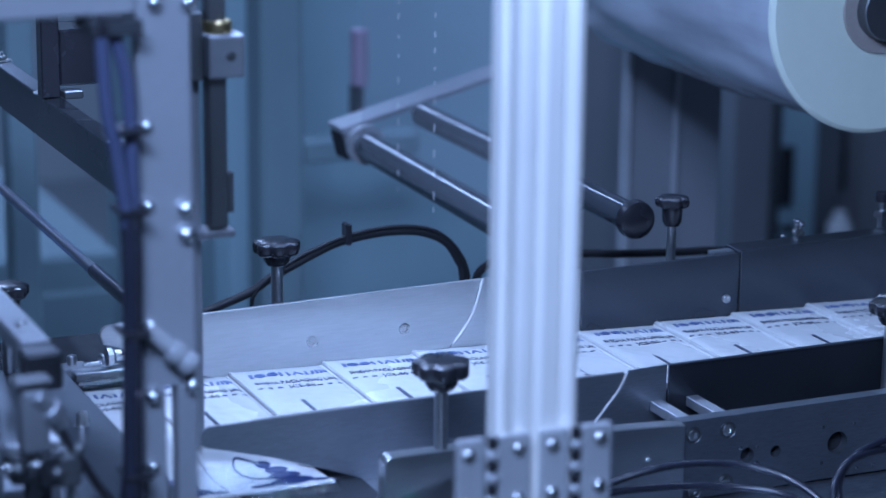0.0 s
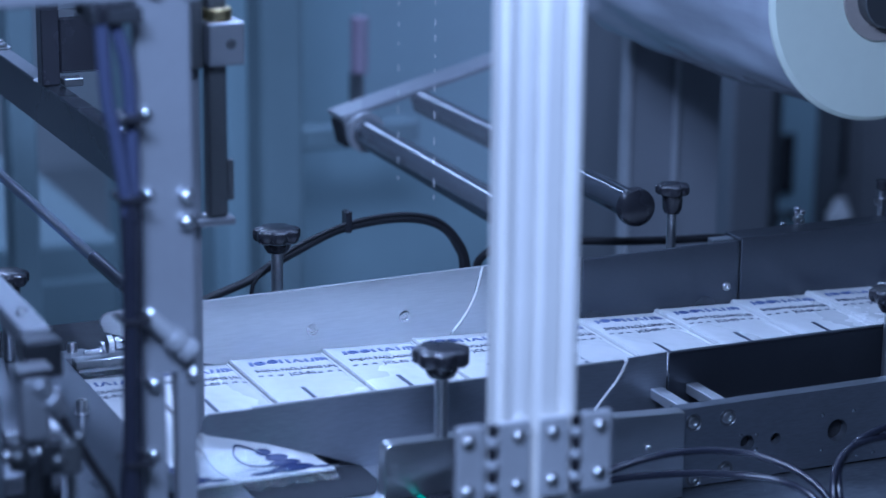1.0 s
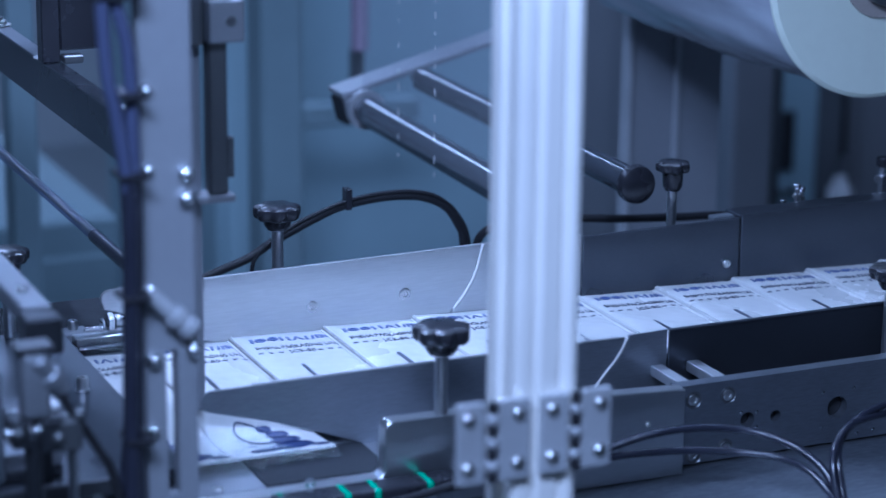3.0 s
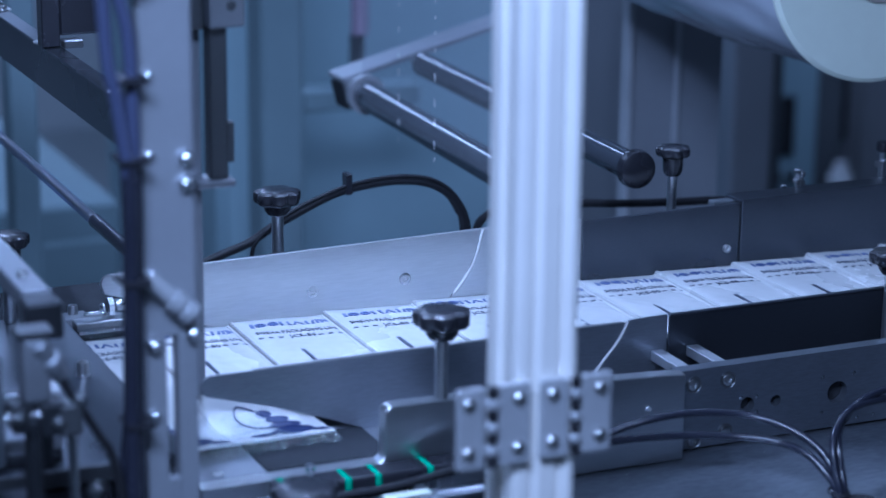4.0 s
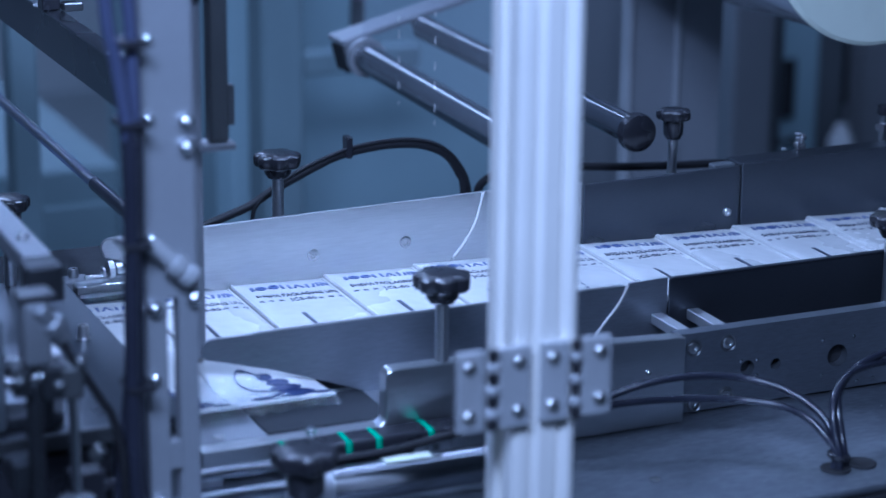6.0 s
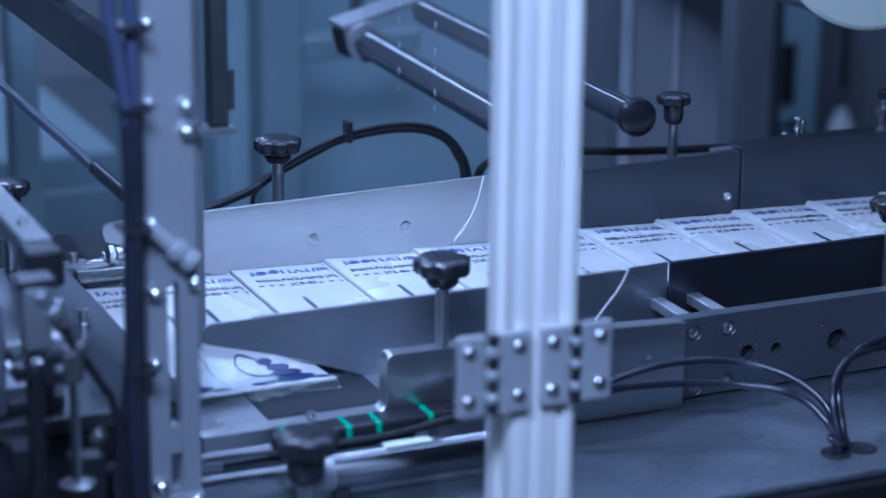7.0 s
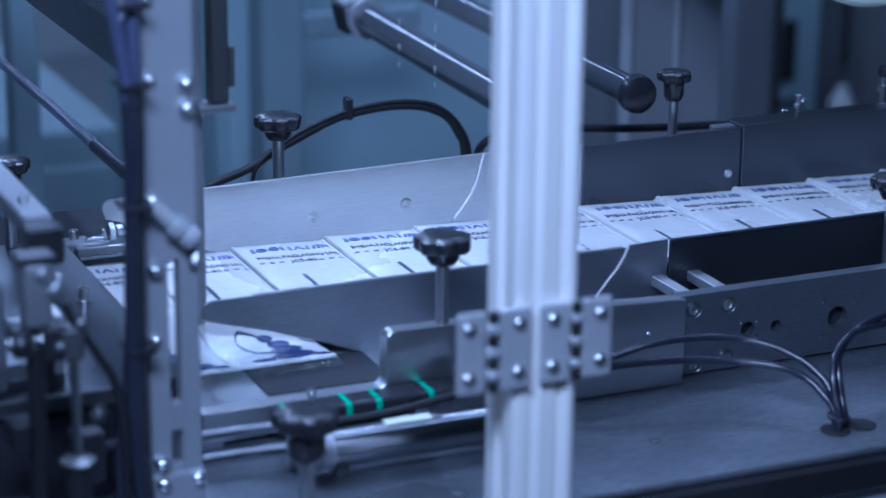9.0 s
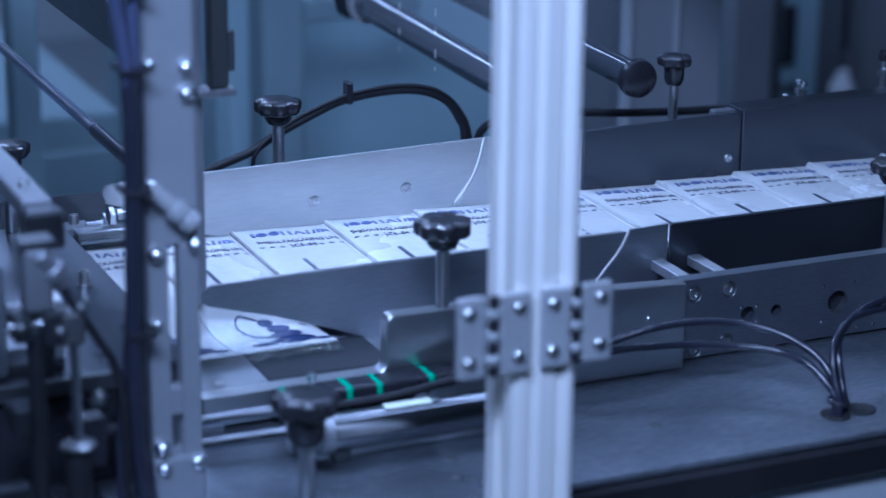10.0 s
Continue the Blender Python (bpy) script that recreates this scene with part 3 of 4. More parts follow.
for i in range(len(ring0)):
    j = (i + 1) % len(ring0)
    b.faces.new((ring0[i], ring0[j], ring1[j], ring1[i]))
b.faces.new(ring0[::-1])
b.faces.new(ring1)
part("profile", b, ALU, post, smooth=20)


def hinge(x0, k0, k1, x1, z0, z1, on_left):
    """A cast hinge: two leaves on either side of a barrel."""
    e = thing("door_hinge", ((k0 + k1) / 2, -0.425, z0), "grey cast metal door hinge on the aluminium post", "hinge", "hinges on the post")
    for n, (a, c) in enumerate(((x0, k0 - 0.0008), (k1 + 0.0008, x1))):
        leaf = part("leaf", box(a, c, -0.4265, -0.4210, z0, z1, 0.0014, seg=2), CAST, e)
        for z in (z0 + 0.011, z1 - 0.010):
            at = (a + c) / 2 + (0.002 if n else -0.002)
            m = lathe([(0, 0), (0.0048, 0), (0.0045, 0.0012), (0.003, 0.0026), (0, 0.0030)], 18, None, pose(at, -0.4265, z, 90))
            part("dome_screw", m, BOLT, leaf, smooth=50)
    r = (k1 - k0) / 2
    n = 7
    for i in range(n):
        za, zb = z0 + (z1 - z0) * i / n, z0 + (z1 - z0) * (i + 1) / n
        part("knuckle", rod(((k0 + k1) / 2, -0.4255, za + (0.0012 if i % 2 else 0.0)), ((k0 + k1) / 2, -0.4255, zb - (0.0012 if i % 2 else 0.0)), r * (1.0 if i % 2 else 0.80), seg=18), CAST if i % 2 else BLACK, e, smooth=35)
    part("pin", rod(((k0 + k1) / 2, -0.4255, z0 - 0.001), ((k0 + k1) / 2, -0.4255, z1 + 0.0015), r * 0.55, seg=14), CHROME, e, smooth=35)
    return e


hinge(-0.179, -0.159, -0.150, -0.128, 1.047, 1.1010, True)
hinge(-0.1205, -0.100, -0.092, -0.0705, 1.0475, 1.1005, False)

# ---- star knobs ----


def star_knob(at, r, stem, label, stem_r=0.0045, deep=1.0):
    """A seven-lobed clamping knob, its top at 'at', on a round stem."""
    x, y, z = at
    e = thing("star_knob", (x, y, z - stem), label, "knob", "clamping knobs")
    b = bmesh.new()
    h, seg, rings = r * 0.62, 56, []
    for zz, k in ((-h, 0.80), (-h * 0.96, 0.90), (-h * 0.80, 0.985), (-h * 0.42, 1.0), (-h * 0.22, 0.975), (-h * 0.10, 0.86), (-h * 0.02, 0.60), (0.0, 0.30)):
        ring = []
        for i in range(seg):
            a = 2 * math.pi * i / seg
            lobe = 1 - 0.15 * (0.5 - 0.5 * math.cos(7 * a)) ** 1.6 * min(1, (k - 0.25) / 0.6)
            ring.append(b.verts.new((x + r * k * lobe * math.cos(a), y + r * k * lobe * math.sin(a), z + zz)))
        rings.append(ring)
    for p, q in zip(rings, rings[1:]):
        for i in range(seg):
            b.faces.new((p[i], p[(i + 1) % seg], q[(i + 1) % seg], q[i]))
    b.faces.new(rings[0][::-1])
    b.faces.new(rings[-1])
    part("grip", b, BLACK, e, smooth=40)
    part("hub", lathe([(0, 0), (r * 0.42, 0), (r * 0.55, 0.004), (r * 0.60, h * (0.75 * deep)), (0, h * (0.75 * deep))], 24, None, pose(x, y, z - h * (0.97 + 0.75 * deep))), BLACK, e, smooth=40)
    part("stem", rod((x, y, z - stem), (x, y, z - h * (0.95 + 0.75 * deep)), stem_r), STEEL, e, "bare steel stem", smooth=35)
    return e


star_knob((-0.0755, -0.168, 1.0690), 0.0222, 0.0700, "black star knob on a steel stem above the mounting plate", 0.0052)
star_knob((-0.1015, 0.115, 1.0945), 0.0205, 0.1725, "black star knob on a steel stem behind the guide plate", 0.0050)
star_knob((0.2675, 0.1000, 1.1028), 0.0158, 0.1808, "small black star knob on a steel stem behind the guard", 0.0042, 2.4)
star_knob((-0.3300, 0.12, 1.0786), 0.0185, 0.0756, "black star knob on a steel stem over the side plate", 0.0050, 1.8)
star_knob((-0.2340, -0.300, 1.0020), 0.0235, 0.0800, "black star knob on a steel stem on the deck", 0.0056, 2.0)
star_knob((0.3480, -0.128, 1.0580), 0.0190, 0.0900, "black star knob at the conveyor rail", 0.0050)

# ---- sensor bar and air cylinder in front of the plate ----
sb = thing("sensor_bar", (-0.15, -0.2, 0.945), "black sensor bar with bright green bands", "sensor bar")
part("bar", box(-0.2150, -0.07, -0.1990, -0.1765, 0.9475, 0.9580, 0.0025, seg=2), BLACK, sb)
for gx in (-0.2110, -0.1650, -0.1415, -0.1000):
    part("band", box(gx, gx + 0.0065, -0.1997, -0.1760, 0.9470, 0.9586, 0.0026, seg=2), GREEN, sb, "green band")
part("set_screw", rod((-0.1876, -0.188, 0.9580), (-0.1876, -0.188, 0.9680), 0.0026), STEEL, sb, smooth=35)
part("screw_head", rod((-0.1876, -0.188, 0.9640), (-0.1876, -0.188, 0.9690), 0.0038), CHROME, sb, smooth=35)
part("bar_foot", box(-0.09, -0.078, -0.197, -0.178, DECK_Z, 0.9475, 0.001), STEEL_SAT, sb)
part("lead", cable([(-0.2000, -0.2050, 0.9480), (-0.1730, -0.2065, 0.9492), (-0.1287, -0.2065, 0.9502), (-0.0836, -0.2065, 0.9558), (-0.0584, -0.2060, 0.9600), (0.0, -0.200, 0.9660)], 0.0030), RUBBER, sb, "black sensor lead", smooth=60)

ac = thing("air_cylinder", (-0.15, -0.24, 0.93), "polished steel air cylinder lying along the deck", "air cylinder")
part("barrel", rod((-0.195, -0.240, 0.9432), (-0.040, -0.240, 0.9432), 0.0138, seg=32), ROD_STEEL, ac, smooth=35)
part("end_cap", rod((-0.204, -0.240, 0.9432), (-0.193, -0.240, 0.9432), 0.0146, seg=28), STEEL_SAT, ac, smooth=35)
part("piston_rod", rod((-0.34, -0.240, 0.9490), (-0.204, -0.240, 0.9490), 0.0045, seg=20), ROD_STEEL, ac, "bright piston rod", smooth=35)
part("label_strip", box(-0.1517, -0.1157, -0.2445, -0.2355, 0.9563, 0.9574, 0.0002), CARD, ac, "pale paper strip")
part("cradle", box(-0.062, -0.050, -0.252, -0.228, DECK_Z, 0.932, 0.001), STEEL_SAT, ac)
part("cradle", box(-0.192, -0.180, -0.246, -0.234, DECK_Z, 0.931, 0.001), DARK_STEEL, ac)
gr = thing("guide_rod", (-0.2, -0.215, 0.93), "bright steel guide rod along the deck", "rod")
part("rod", rod((-0.34, -0.215, 0.9560), (-0.206, -0.215, 0.9560), 0.0044, seg=20), ROD_STEEL, gr, smooth=35)
part("holder", box(-0.216, -0.205, -0.221, -0.209, DECK_Z, 0.961, 0.001), STEEL_SAT, gr)
part("holder", box(-0.330, -0.316, -0.222, -0.208, DECK_Z, 0.963, 0.001), STEEL_SAT, gr)

# ---- hoses on the deck ----
GROMMET = (0.190, -0.302)
for pts in ([(0.0, -0.205, 0.950), (0.0463, -0.21, 0.9683), (0.0789, -0.218, 0.9778), (0.1119, -0.226, 0.9807), (0.1418, -0.236, 0.9786), (0.1624, -0.25, 0.9746), (0.1776, -0.265, 0.9675), (0.1883, -0.28, 0.9571), (0.1929, -0.293, 0.9433), (0.1936, -0.300, 0.9339), (0.191, -0.303, 0.9225)],
            [(0.0, -0.205, 0.953), (0.0466, -0.21, 0.9607), (0.082, -0.218, 0.9626), (0.1128, -0.226, 0.9623), (0.1416, -0.238, 0.961), (0.1653, -0.255, 0.9594), (0.1792, -0.275, 0.9544), (0.1874, -0.29, 0.943), (0.190, -0.301, 0.9336), (0.187, -0.303, 0.9225)]):
    ob = part("air_hose", cable(pts, 0.0030, n=12), HOSE, smooth=60)
    tagged(ob, "dark blue-black air hose arching over the deck", "hose", "air hoses on the deck")
for pts in ([(0.198, -0.302, 0.9225), (0.1960, -0.302, 0.9345), (0.1968, -0.296, 0.9461), (0.1984, -0.288, 0.9607), (0.2029, -0.28, 0.9705), (0.2149, -0.27, 0.9782), (0.2357, -0.26, 0.9853), (0.2643, -0.25, 0.987), (0.2897, -0.245, 0.9867), (0.33, -0.235, 0.985)],
            [(0.190, -0.306, 0.9225), (0.1900, -0.305, 0.9349), (0.1899, -0.298, 0.9478), (0.192, -0.29, 0.9623), (0.1993, -0.282, 0.9744), (0.2153, -0.272, 0.9825), (0.2371, -0.262, 0.983), (0.2635, -0.252, 0.9803), (0.2898, -0.246, 0.9777), (0.33, -0.235, 0.972)]):
    ob = part("air_hose", cable(pts, 0.0030, n=12), HOSE, smooth=60)
    tagged(ob, "dark air hose rising from the deck opening", "hose", "air hoses on the deck")
gm = thing("cable_grommet", (0.195, -0.303, DECK_Z), "cable opening in the deck, drawn as near-black discs", "grommet")
# Closed near-black discs stand in for the shaded holes.
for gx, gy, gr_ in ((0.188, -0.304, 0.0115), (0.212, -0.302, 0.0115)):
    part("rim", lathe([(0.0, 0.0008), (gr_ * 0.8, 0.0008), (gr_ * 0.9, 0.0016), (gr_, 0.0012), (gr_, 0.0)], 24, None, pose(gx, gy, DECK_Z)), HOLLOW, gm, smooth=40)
part("cable_tie", lathe([(0.0078, 0), (0.0086, 0.0006), (0.0086, 0.0030), (0.0078, 0.0036)], 18, None, pose(0.1915, -0.3015, 0.930, 8, 6)), BLACK, gm, smooth=40)

# ---- slotted upright with its hoses ----
UX0, UX1, UY0, UY1 = -0.333, -0.2975, -0.270, -0.256
up_ = thing("slotted_upright", ((UX0 + UX1) / 2, -0.263, DECK_Z), "grey slotted steel upright standing on the deck", "upright")
b = box(UX0, UX1, UY0, UY1, 1.107, 1.95, 0.001)
b = box(UX0, -0.3185, UY0, UY1, DECK_Z + 0.020, 1.107, 0.0006, b)
b = box(-0.3105, UX1, UY0, UY1, DECK_Z + 0.020, 1.107, 0.0006, b)
b = box(-0.3185, -0.3105, UY0 + 0.001, UY1 - 0.001, DECK_Z + 0.020, 0.962, 0.0, b)
b = box(-0.3185, -0.3105, UY0 + 0.001, UY1 - 0.001, 0.987, 1.006, 0.0004, b)
part("slotted_bar", b, UPRIGHT, up_)
part("foot", box(UX0 - 0.001, UX1 + 0.002, UY0 - 0.003, UY1 + 0.012, DECK_Z, DECK_Z + 0.036, 0.003, seg=2), UPRIGHT, up_)
for x, z in ((-0.304, 1.227), (-0.304, 1.210), (-0.328, 1.103), (-0.301, 1.107), (-0.327, 0.966), (-0.326, 0.951), (-0.302, 0.952), (-0.322, 1.362), (-0.300, 1.361)):
    part("dome_nut", lathe([(0, 0), (0.0052, 0), (0.0052, 0.003), (0.0046, 0.0055), (0.0030, 0.0075), (0, 0.0083)], 20, None, pose(x, UY0, z, 90)), CHROME, up_, smooth=50)
part("slot_rod", rod((-0.3145, -0.262, 0.962), (-0.3145, -0.262, 0.987), 0.0022), CHROME, up_, smooth=35)
b = rod((-0.331, -0.2735, 1.1490), (-0.303, -0.2790, 1.1225), 0.0060)
b = rod((-0.3165, -0.2765, 1.1352), (-0.3105, -0.2777, 1.1296), 0.0082, b)
b = rod((-0.3085, -0.2781, 1.1277), (-0.3030, -0.2792, 1.1225), 0.0080, b)
part("push_fitting", b, CAST, up_, "chromed push-in fitting", smooth=35)
beam = thing("top_beam", (-0.6, -0.263, 1.36), "grey painted cross beam joined to the upright", "beam")
part("beam", box(-0.95, UX0 - 0.0005, -0.272, -0.252, 1.354, 1.43, 0.002), UPRIGHT, beam)
part("bracket", box(-0.366, -0.3345, -0.290, -0.245, 1.3440, 1.3535, 0.001), MATTE, beam, "dark bracket")

for k, pts in enumerate(([(-0.3600, -0.285, 1.350), (-0.3590, -0.285, 1.322), (-0.3570, -0.285, 1.2937), (-0.3531, -0.285, 1.2754), (-0.3503, -0.285, 1.257), (-0.3471, -0.285, 1.2348), (-0.3450, -0.285, 1.215)],
                        [(-0.3500, -0.280, 1.352), (-0.3482, -0.279, 1.3385), (-0.3446, -0.279, 1.324), (-0.3420, -0.279, 1.3095), (-0.3407, -0.279, 1.2878), (-0.3405, -0.279, 1.255), (-0.3400, -0.279, 1.215)],
                        [(-0.357, -0.275, 1.352), (-0.356, -0.274, 1.31), (-0.349, -0.272, 1.27), (-0.3435, -0.271, 1.20), (-0.345, -0.271, 1.10), (-0.347, -0.272, 1.05), (-0.354, -0.275, 1.00), (-0.358, -0.280, 0.95), (-0.357, -0.282, 0.9225)])):
    ob = part("air_tube", cable(pts, 0.0046 if k < 2 else 0.0034, n=10), TUBE_B if k < 2 else HOSE, smooth=60)
    tagged(ob, "clear bluish air tube strapped to the upright" if k < 2 else "dark blue air tube strapped to the upright", "tube", "air tubes on the upright")
    top = Vector(pts[0])
    part("push_fitting", rod(top + Vector((0, 0, -0.006)), top + Vector((0, 0, 0.004)), 0.0062), BLACK, ob, "black push-in fitting", smooth=35)
    if k < 2:
        x, y, _ = pts[-1]
        low = [(x, y, 1.228), (x, y, 1.19), (x - 0.002, y, 1.11), (x - 0.003, y, 1.05), (x - 0.003, y, 1.00), (x - 0.001, y, 0.96), (x + 0.003, y + 0.001, 0.9225)]
        part("sleeve", cable(low, 0.0052, n=10), HOSE, ob, "dark navy sleeve", smooth=60)
for z in (1.283, 1.231, 1.151, 1.054):
    e = thing("cable_clip", (-0.341, -0.278, z), "dark strap clip with a bright screw", "clip", "clips on the upright")
    part("strap", box(-0.3520, -0.3335, -0.2915, -0.2660, z - 0.0020, z + 0.0020, 0.0008), BLACK, e)
    part("clip_screw", lathe([(0, 0), (0.0036, 0), (0.0036, 0.003), (0.0026, 0.005), (0, 0.0058)], 18, None, pose(-0.3285, UY0, z, 90)), CHROME, e, smooth=50)

# ---- slide block behind the upright ----
sl = thing("slide_unit", (-0.222, -0.09, 1.16), "steel slide block on a dark vertical shaft", "slide")
part("shaft", box(-0.2300, -0.2165, -0.100, -0.086, 1.165, 1.95, 0.001), DARK_STEEL, sl)
part("block", box(-0.2330, -0.2060, -0.112, -0.078, 1.278, 1.309, 0.0015, seg=2), FRAME, sl)
part("bushing", rod((-0.2215, -0.096, 1.309), (-0.2215, -0.096, 1.318), 0.0105), BRASS, sl, "brass bushing", smooth=35)
cap_screw(sl, (-0.217, -0.112, 1.294), (0, -1, 0), 0.0036, 0.001, mat=DARK_STEEL)
part("backing", box(-0.2425, -0.2335, -0.100, -0.080, 1.275, 1.325, 0.001), DARK_STEEL, sl)
part("tab", box(-0.2163, -0.2110, -0.098, -0.090, 1.176, 1.206, 0.0006), DARK_STEEL, sl)
part("stop", box(-0.2420, -0.2120, -0.104, -0.082, 1.159, 1.1645, 0.001), FRAME, sl)
part("rail", box(-0.2415, -0.2310, -0.082, -0.072, 0.9935, 1.95, 0.001), UPRIGHT, sl)

# ---- side plate and pusher at the west end ----
sp = thing("side_plate", (-0.45, -0.05, 1.0), "flat grey steel side plate with two bolts", "plate")
part("plate", prism([(-0.75, 0.9960), (-0.288, 0.9960), (-0.288, 1.0030), (-0.75, 1.0030)], -0.213, 0.130, bevel=0.001), GUARD, sp)
part("front_lip", box(-0.75, -0.336, -0.217, -0.2135, 0.991, 1.0035, 0.001), DARK_STEEL, sp)
part("leg", box(-0.74, -0.40, -0.104, 0.11, DECK_Z, 0.996, 0.001), PAINT_D, sp)
part("tab", box(-0.2878, -0.266, 0.108, 0.130, 0.996, 1.003, 0.0008), UPRIGHT, sp)
cap_screw(sp, (-0.2772, 0.1235, 1.003), (0, 0, 1), 0.0042, 0.0075)
cap_screw(sp, (-0.3112, -0.0290, 1.003), (0, 0, 1), 0.0056, 0.0010, name="washer")
cap_screw(sp, (-0.3112, -0.0290, 1.003), (0, 0, 1), 0.0045, 0.0105)
bt = thing("back_table", (-0.4, 0.17, 1.0), "dark steel back table", "table")
part("top", box(-0.75, -0.128, 0.1305, 0.212, 0.990, 1.0005, 0.001), MATTE, bt)
part("leg", box(-0.73, -0.135, 0.14, 0.20, DECK_Z, 0.990, 0.001), PAINT_D, bt)
pc = thing("side_clamp", (-0.26, 0.098, 1.0), "small bright steel clamp with a hex nut", "clamp")
part("bar", box(-0.2830, -0.215, 0.092, 0.106, 0.9968, 1.0042, 0.0008), STEEL, pc)
part("bar_foot", box(-0.280, -0.235, 0.094, 0.104, 0.9935, 0.9968, 0.0), STEEL_SAT, pc)
part("pin", rod((-0.2744, 0.100, 1.0082), (-0.2550, 0.100, 1.0082), 0.0024), CHROME, pc, smooth=35)
part("nut", lathe([(0, 0), (0.0085, 0), (0.0085, 0.0045), (0, 0.0045)], 6, None, pose(-0.2545, 0.100, 1.0125, 0, 90)), CHROME, pc)
part("washer", rod((-0.2600, 0.100, 1.0105), (-0.2570, 0.100, 1.0105), 0.0062), CHROME, pc, smooth=35)
part("barrel", rod((-0.2490, 0.100, 1.0120), (-0.2400, 0.100, 1.0120), 0.0070), CHROME, pc, smooth=35)
part("lug", box(-0.2395, -0.232, 0.094, 0.106, 1.0042, 1.024, 0.0008), STEEL, pc)
part("spacer", rod((-0.232, 0.078, 1.030), (-0.232, 0.112, 1.030), 0.0075), BLACK, pc, smooth=35)

ps = thing("pusher_unit", (-0.41, -0.29, DECK_Z), "steel pusher linkage with clevis and two shafts", "pusher")
part("shaft", rod((-0.4150, -0.292, DECK_Z), (-0.4150, -0.292, 1.0700), 0.0056, seg=24), SHADED_STEEL, ps, smooth=35)
part("thin_shaft", rod((-0.3905, -0.296, 0.992), (-0.3905, -0.296, 1.075), 0.0034, seg=18), CHROME, ps, smooth=35)
part("flange_cup", lathe([(0, 0), (0.0085, 0), (0.0085, 0.063), (0.0080, 0.064), (0, 0.064)], 24, None, pose(-0.3905, -0.296, DECK_Z)), SHADED_STEEL, ps, smooth=35)
part("washer", lathe([(0, 0), (0.0118, 0), (0.0124, 0.001), (0.0124, 0.0025), (0.0060, 0.0050), (0, 0.0055)], 26, None, pose(-0.3905, -0.296, DECK_Z + 0.064)), DARK_STEEL, ps, smooth=35)
part("guide_block", box(-0.4330, -0.4215, -0.302, -0.284, 1.000, 1.020, 0.0015), SHADED_STEEL, ps)
part("guide_block_arm", box(-0.4330, -0.4060, -0.2835, -0.270, 1.004, 1.016, 0.001), SHADED_STEEL, ps)
part("tie_plate", box(-0.470, -0.430, -0.330, -0.318, 0.9365, 0.980, 0.002), SHADED_STEEL, ps)
for x, z in ((-0.4265, 1.076), (-0.4010, 1.070), (-0.3870, 1.084)):
    part("pin_head", lathe([(0, 0), (0.0042, 0), (0.0042, 0.002), (0.0025, 0.004), (0, 0.0045)], 16, None, pose(x, -0.303, z, 90)), DARK_STEEL, ps, smooth=50)
for x0, x1, z0 in ((-0.4300, -0.4185, 1.064), (-0.4115, -0.3950, 1.060)):
    part("clevis_cheek", box(x0, x1, -0.303, -0.282, z0, 1.083, 0.0025, seg=2), SHADED_STEEL, ps)
part("clevis_body", box(-0.4220, -0.4040, -0.302, -0.284, 1.0835, 1.127, 0.003, seg=2), FRAME, ps)
part("clevis_cap", box(-0.4250, -0.4010, -0.304, -0.282, 1.127, 1.131, 0.001), SHADED_STEEL, ps)
part("clevis_pin", rod((-0.434, -0.2925, 1.073), (-0.390, -0.2925, 1.073), 0.0035), CHROME, ps, smooth=35)
b = rod((-0.4126, -0.3000, 1.1231), (-0.3945, -0.2940, 1.0964), 0.0062)
b = rod((-0.4054, -0.2976, 1.1124), (-0.4003, -0.2959, 1.1049), 0.0085, b)
part("elbow", b, FRAME, ps, smooth=35)
part("side_block", box(-0.4002, -0.3848, -0.304, -0.284, 1.0590, 1.0810, 0.002), DARK_STEEL, ps)
part("cross_arm", box(-0.3965, -0.3750, -0.1955, 0.16, 1.112, 1.1255, 0.0015), FRAME, ps)
for y in (-0.16, -0.07, 0.03):
    cap_screw(ps, (-0.386, y, 1.1255), (0, 0, 1), 0.004, 0.004)
part("arm_leg", box(-0.394, -0.378, 0.10, 0.118, 1.003, 1.112, 0.001), SHADED_STEEL, ps)
part("arm_end", box(-0.3990, -0.3730, -0.218, -0.1955, 1.096, 1.1225, 0.002), SHADED_STEEL, ps)
part("arm_post", box(-0.3960, -0.3820, -0.2125, -0.2000, 1.0035, 1.096, 0.001), SHADED_STEEL, ps)
part("lead", cable([(-0.397, -0.300, 1.098), (-0.392, -0.300, 1.087), (-0.382, -0.299, 1.071), (-0.373, -0.297, 1.055), (-0.364, -0.294, 1.038), (-0.356, -0.288, 1.00), (-0.354, -0.280, 0.925)], 0.0030), RUBBER, ps, "black lead", smooth=60)
# Black slab added over the deck to keep this corner dark.
part("dark_deck_cover", box(-0.70, -0.366, -0.335, -0.232, DECK_Z, 0.936, 0.002), BLACK, ps)
b = box(-0.385, -0.362, -0.262, -0.245, 0.955, 0.990, 0.001)
b = box(-0.380, -0.345, -0.258, -0.250, 0.974, 0.980, 0.001, b)
part("switch", b, BLACK, ps, "black limit switch")
hex_bolt(ps, (-0.366, -0.262, 1.004), (0, -1, 0), 0.004, 0.004)
dk = thing("drive_unit", (-0.48, -0.15, 1.003), "dark steel drive unit with bolted cover", "drive unit")
part("body", box(-0.60, -0.412, -0.205, 0.02, 1.0035, 1.085, 0.004, seg=2), PAINT_D, dk)
part("cover", box(-0.59, -0.420, -0.213, -0.2055, 1.010, 1.078, 0.003, seg=2), SHADED_STEEL, dk)
part("lid", box(-0.585, -0.425, -0.18, 0.0, 1.0855, 1.094, 0.002), SHADED_STEEL, dk)
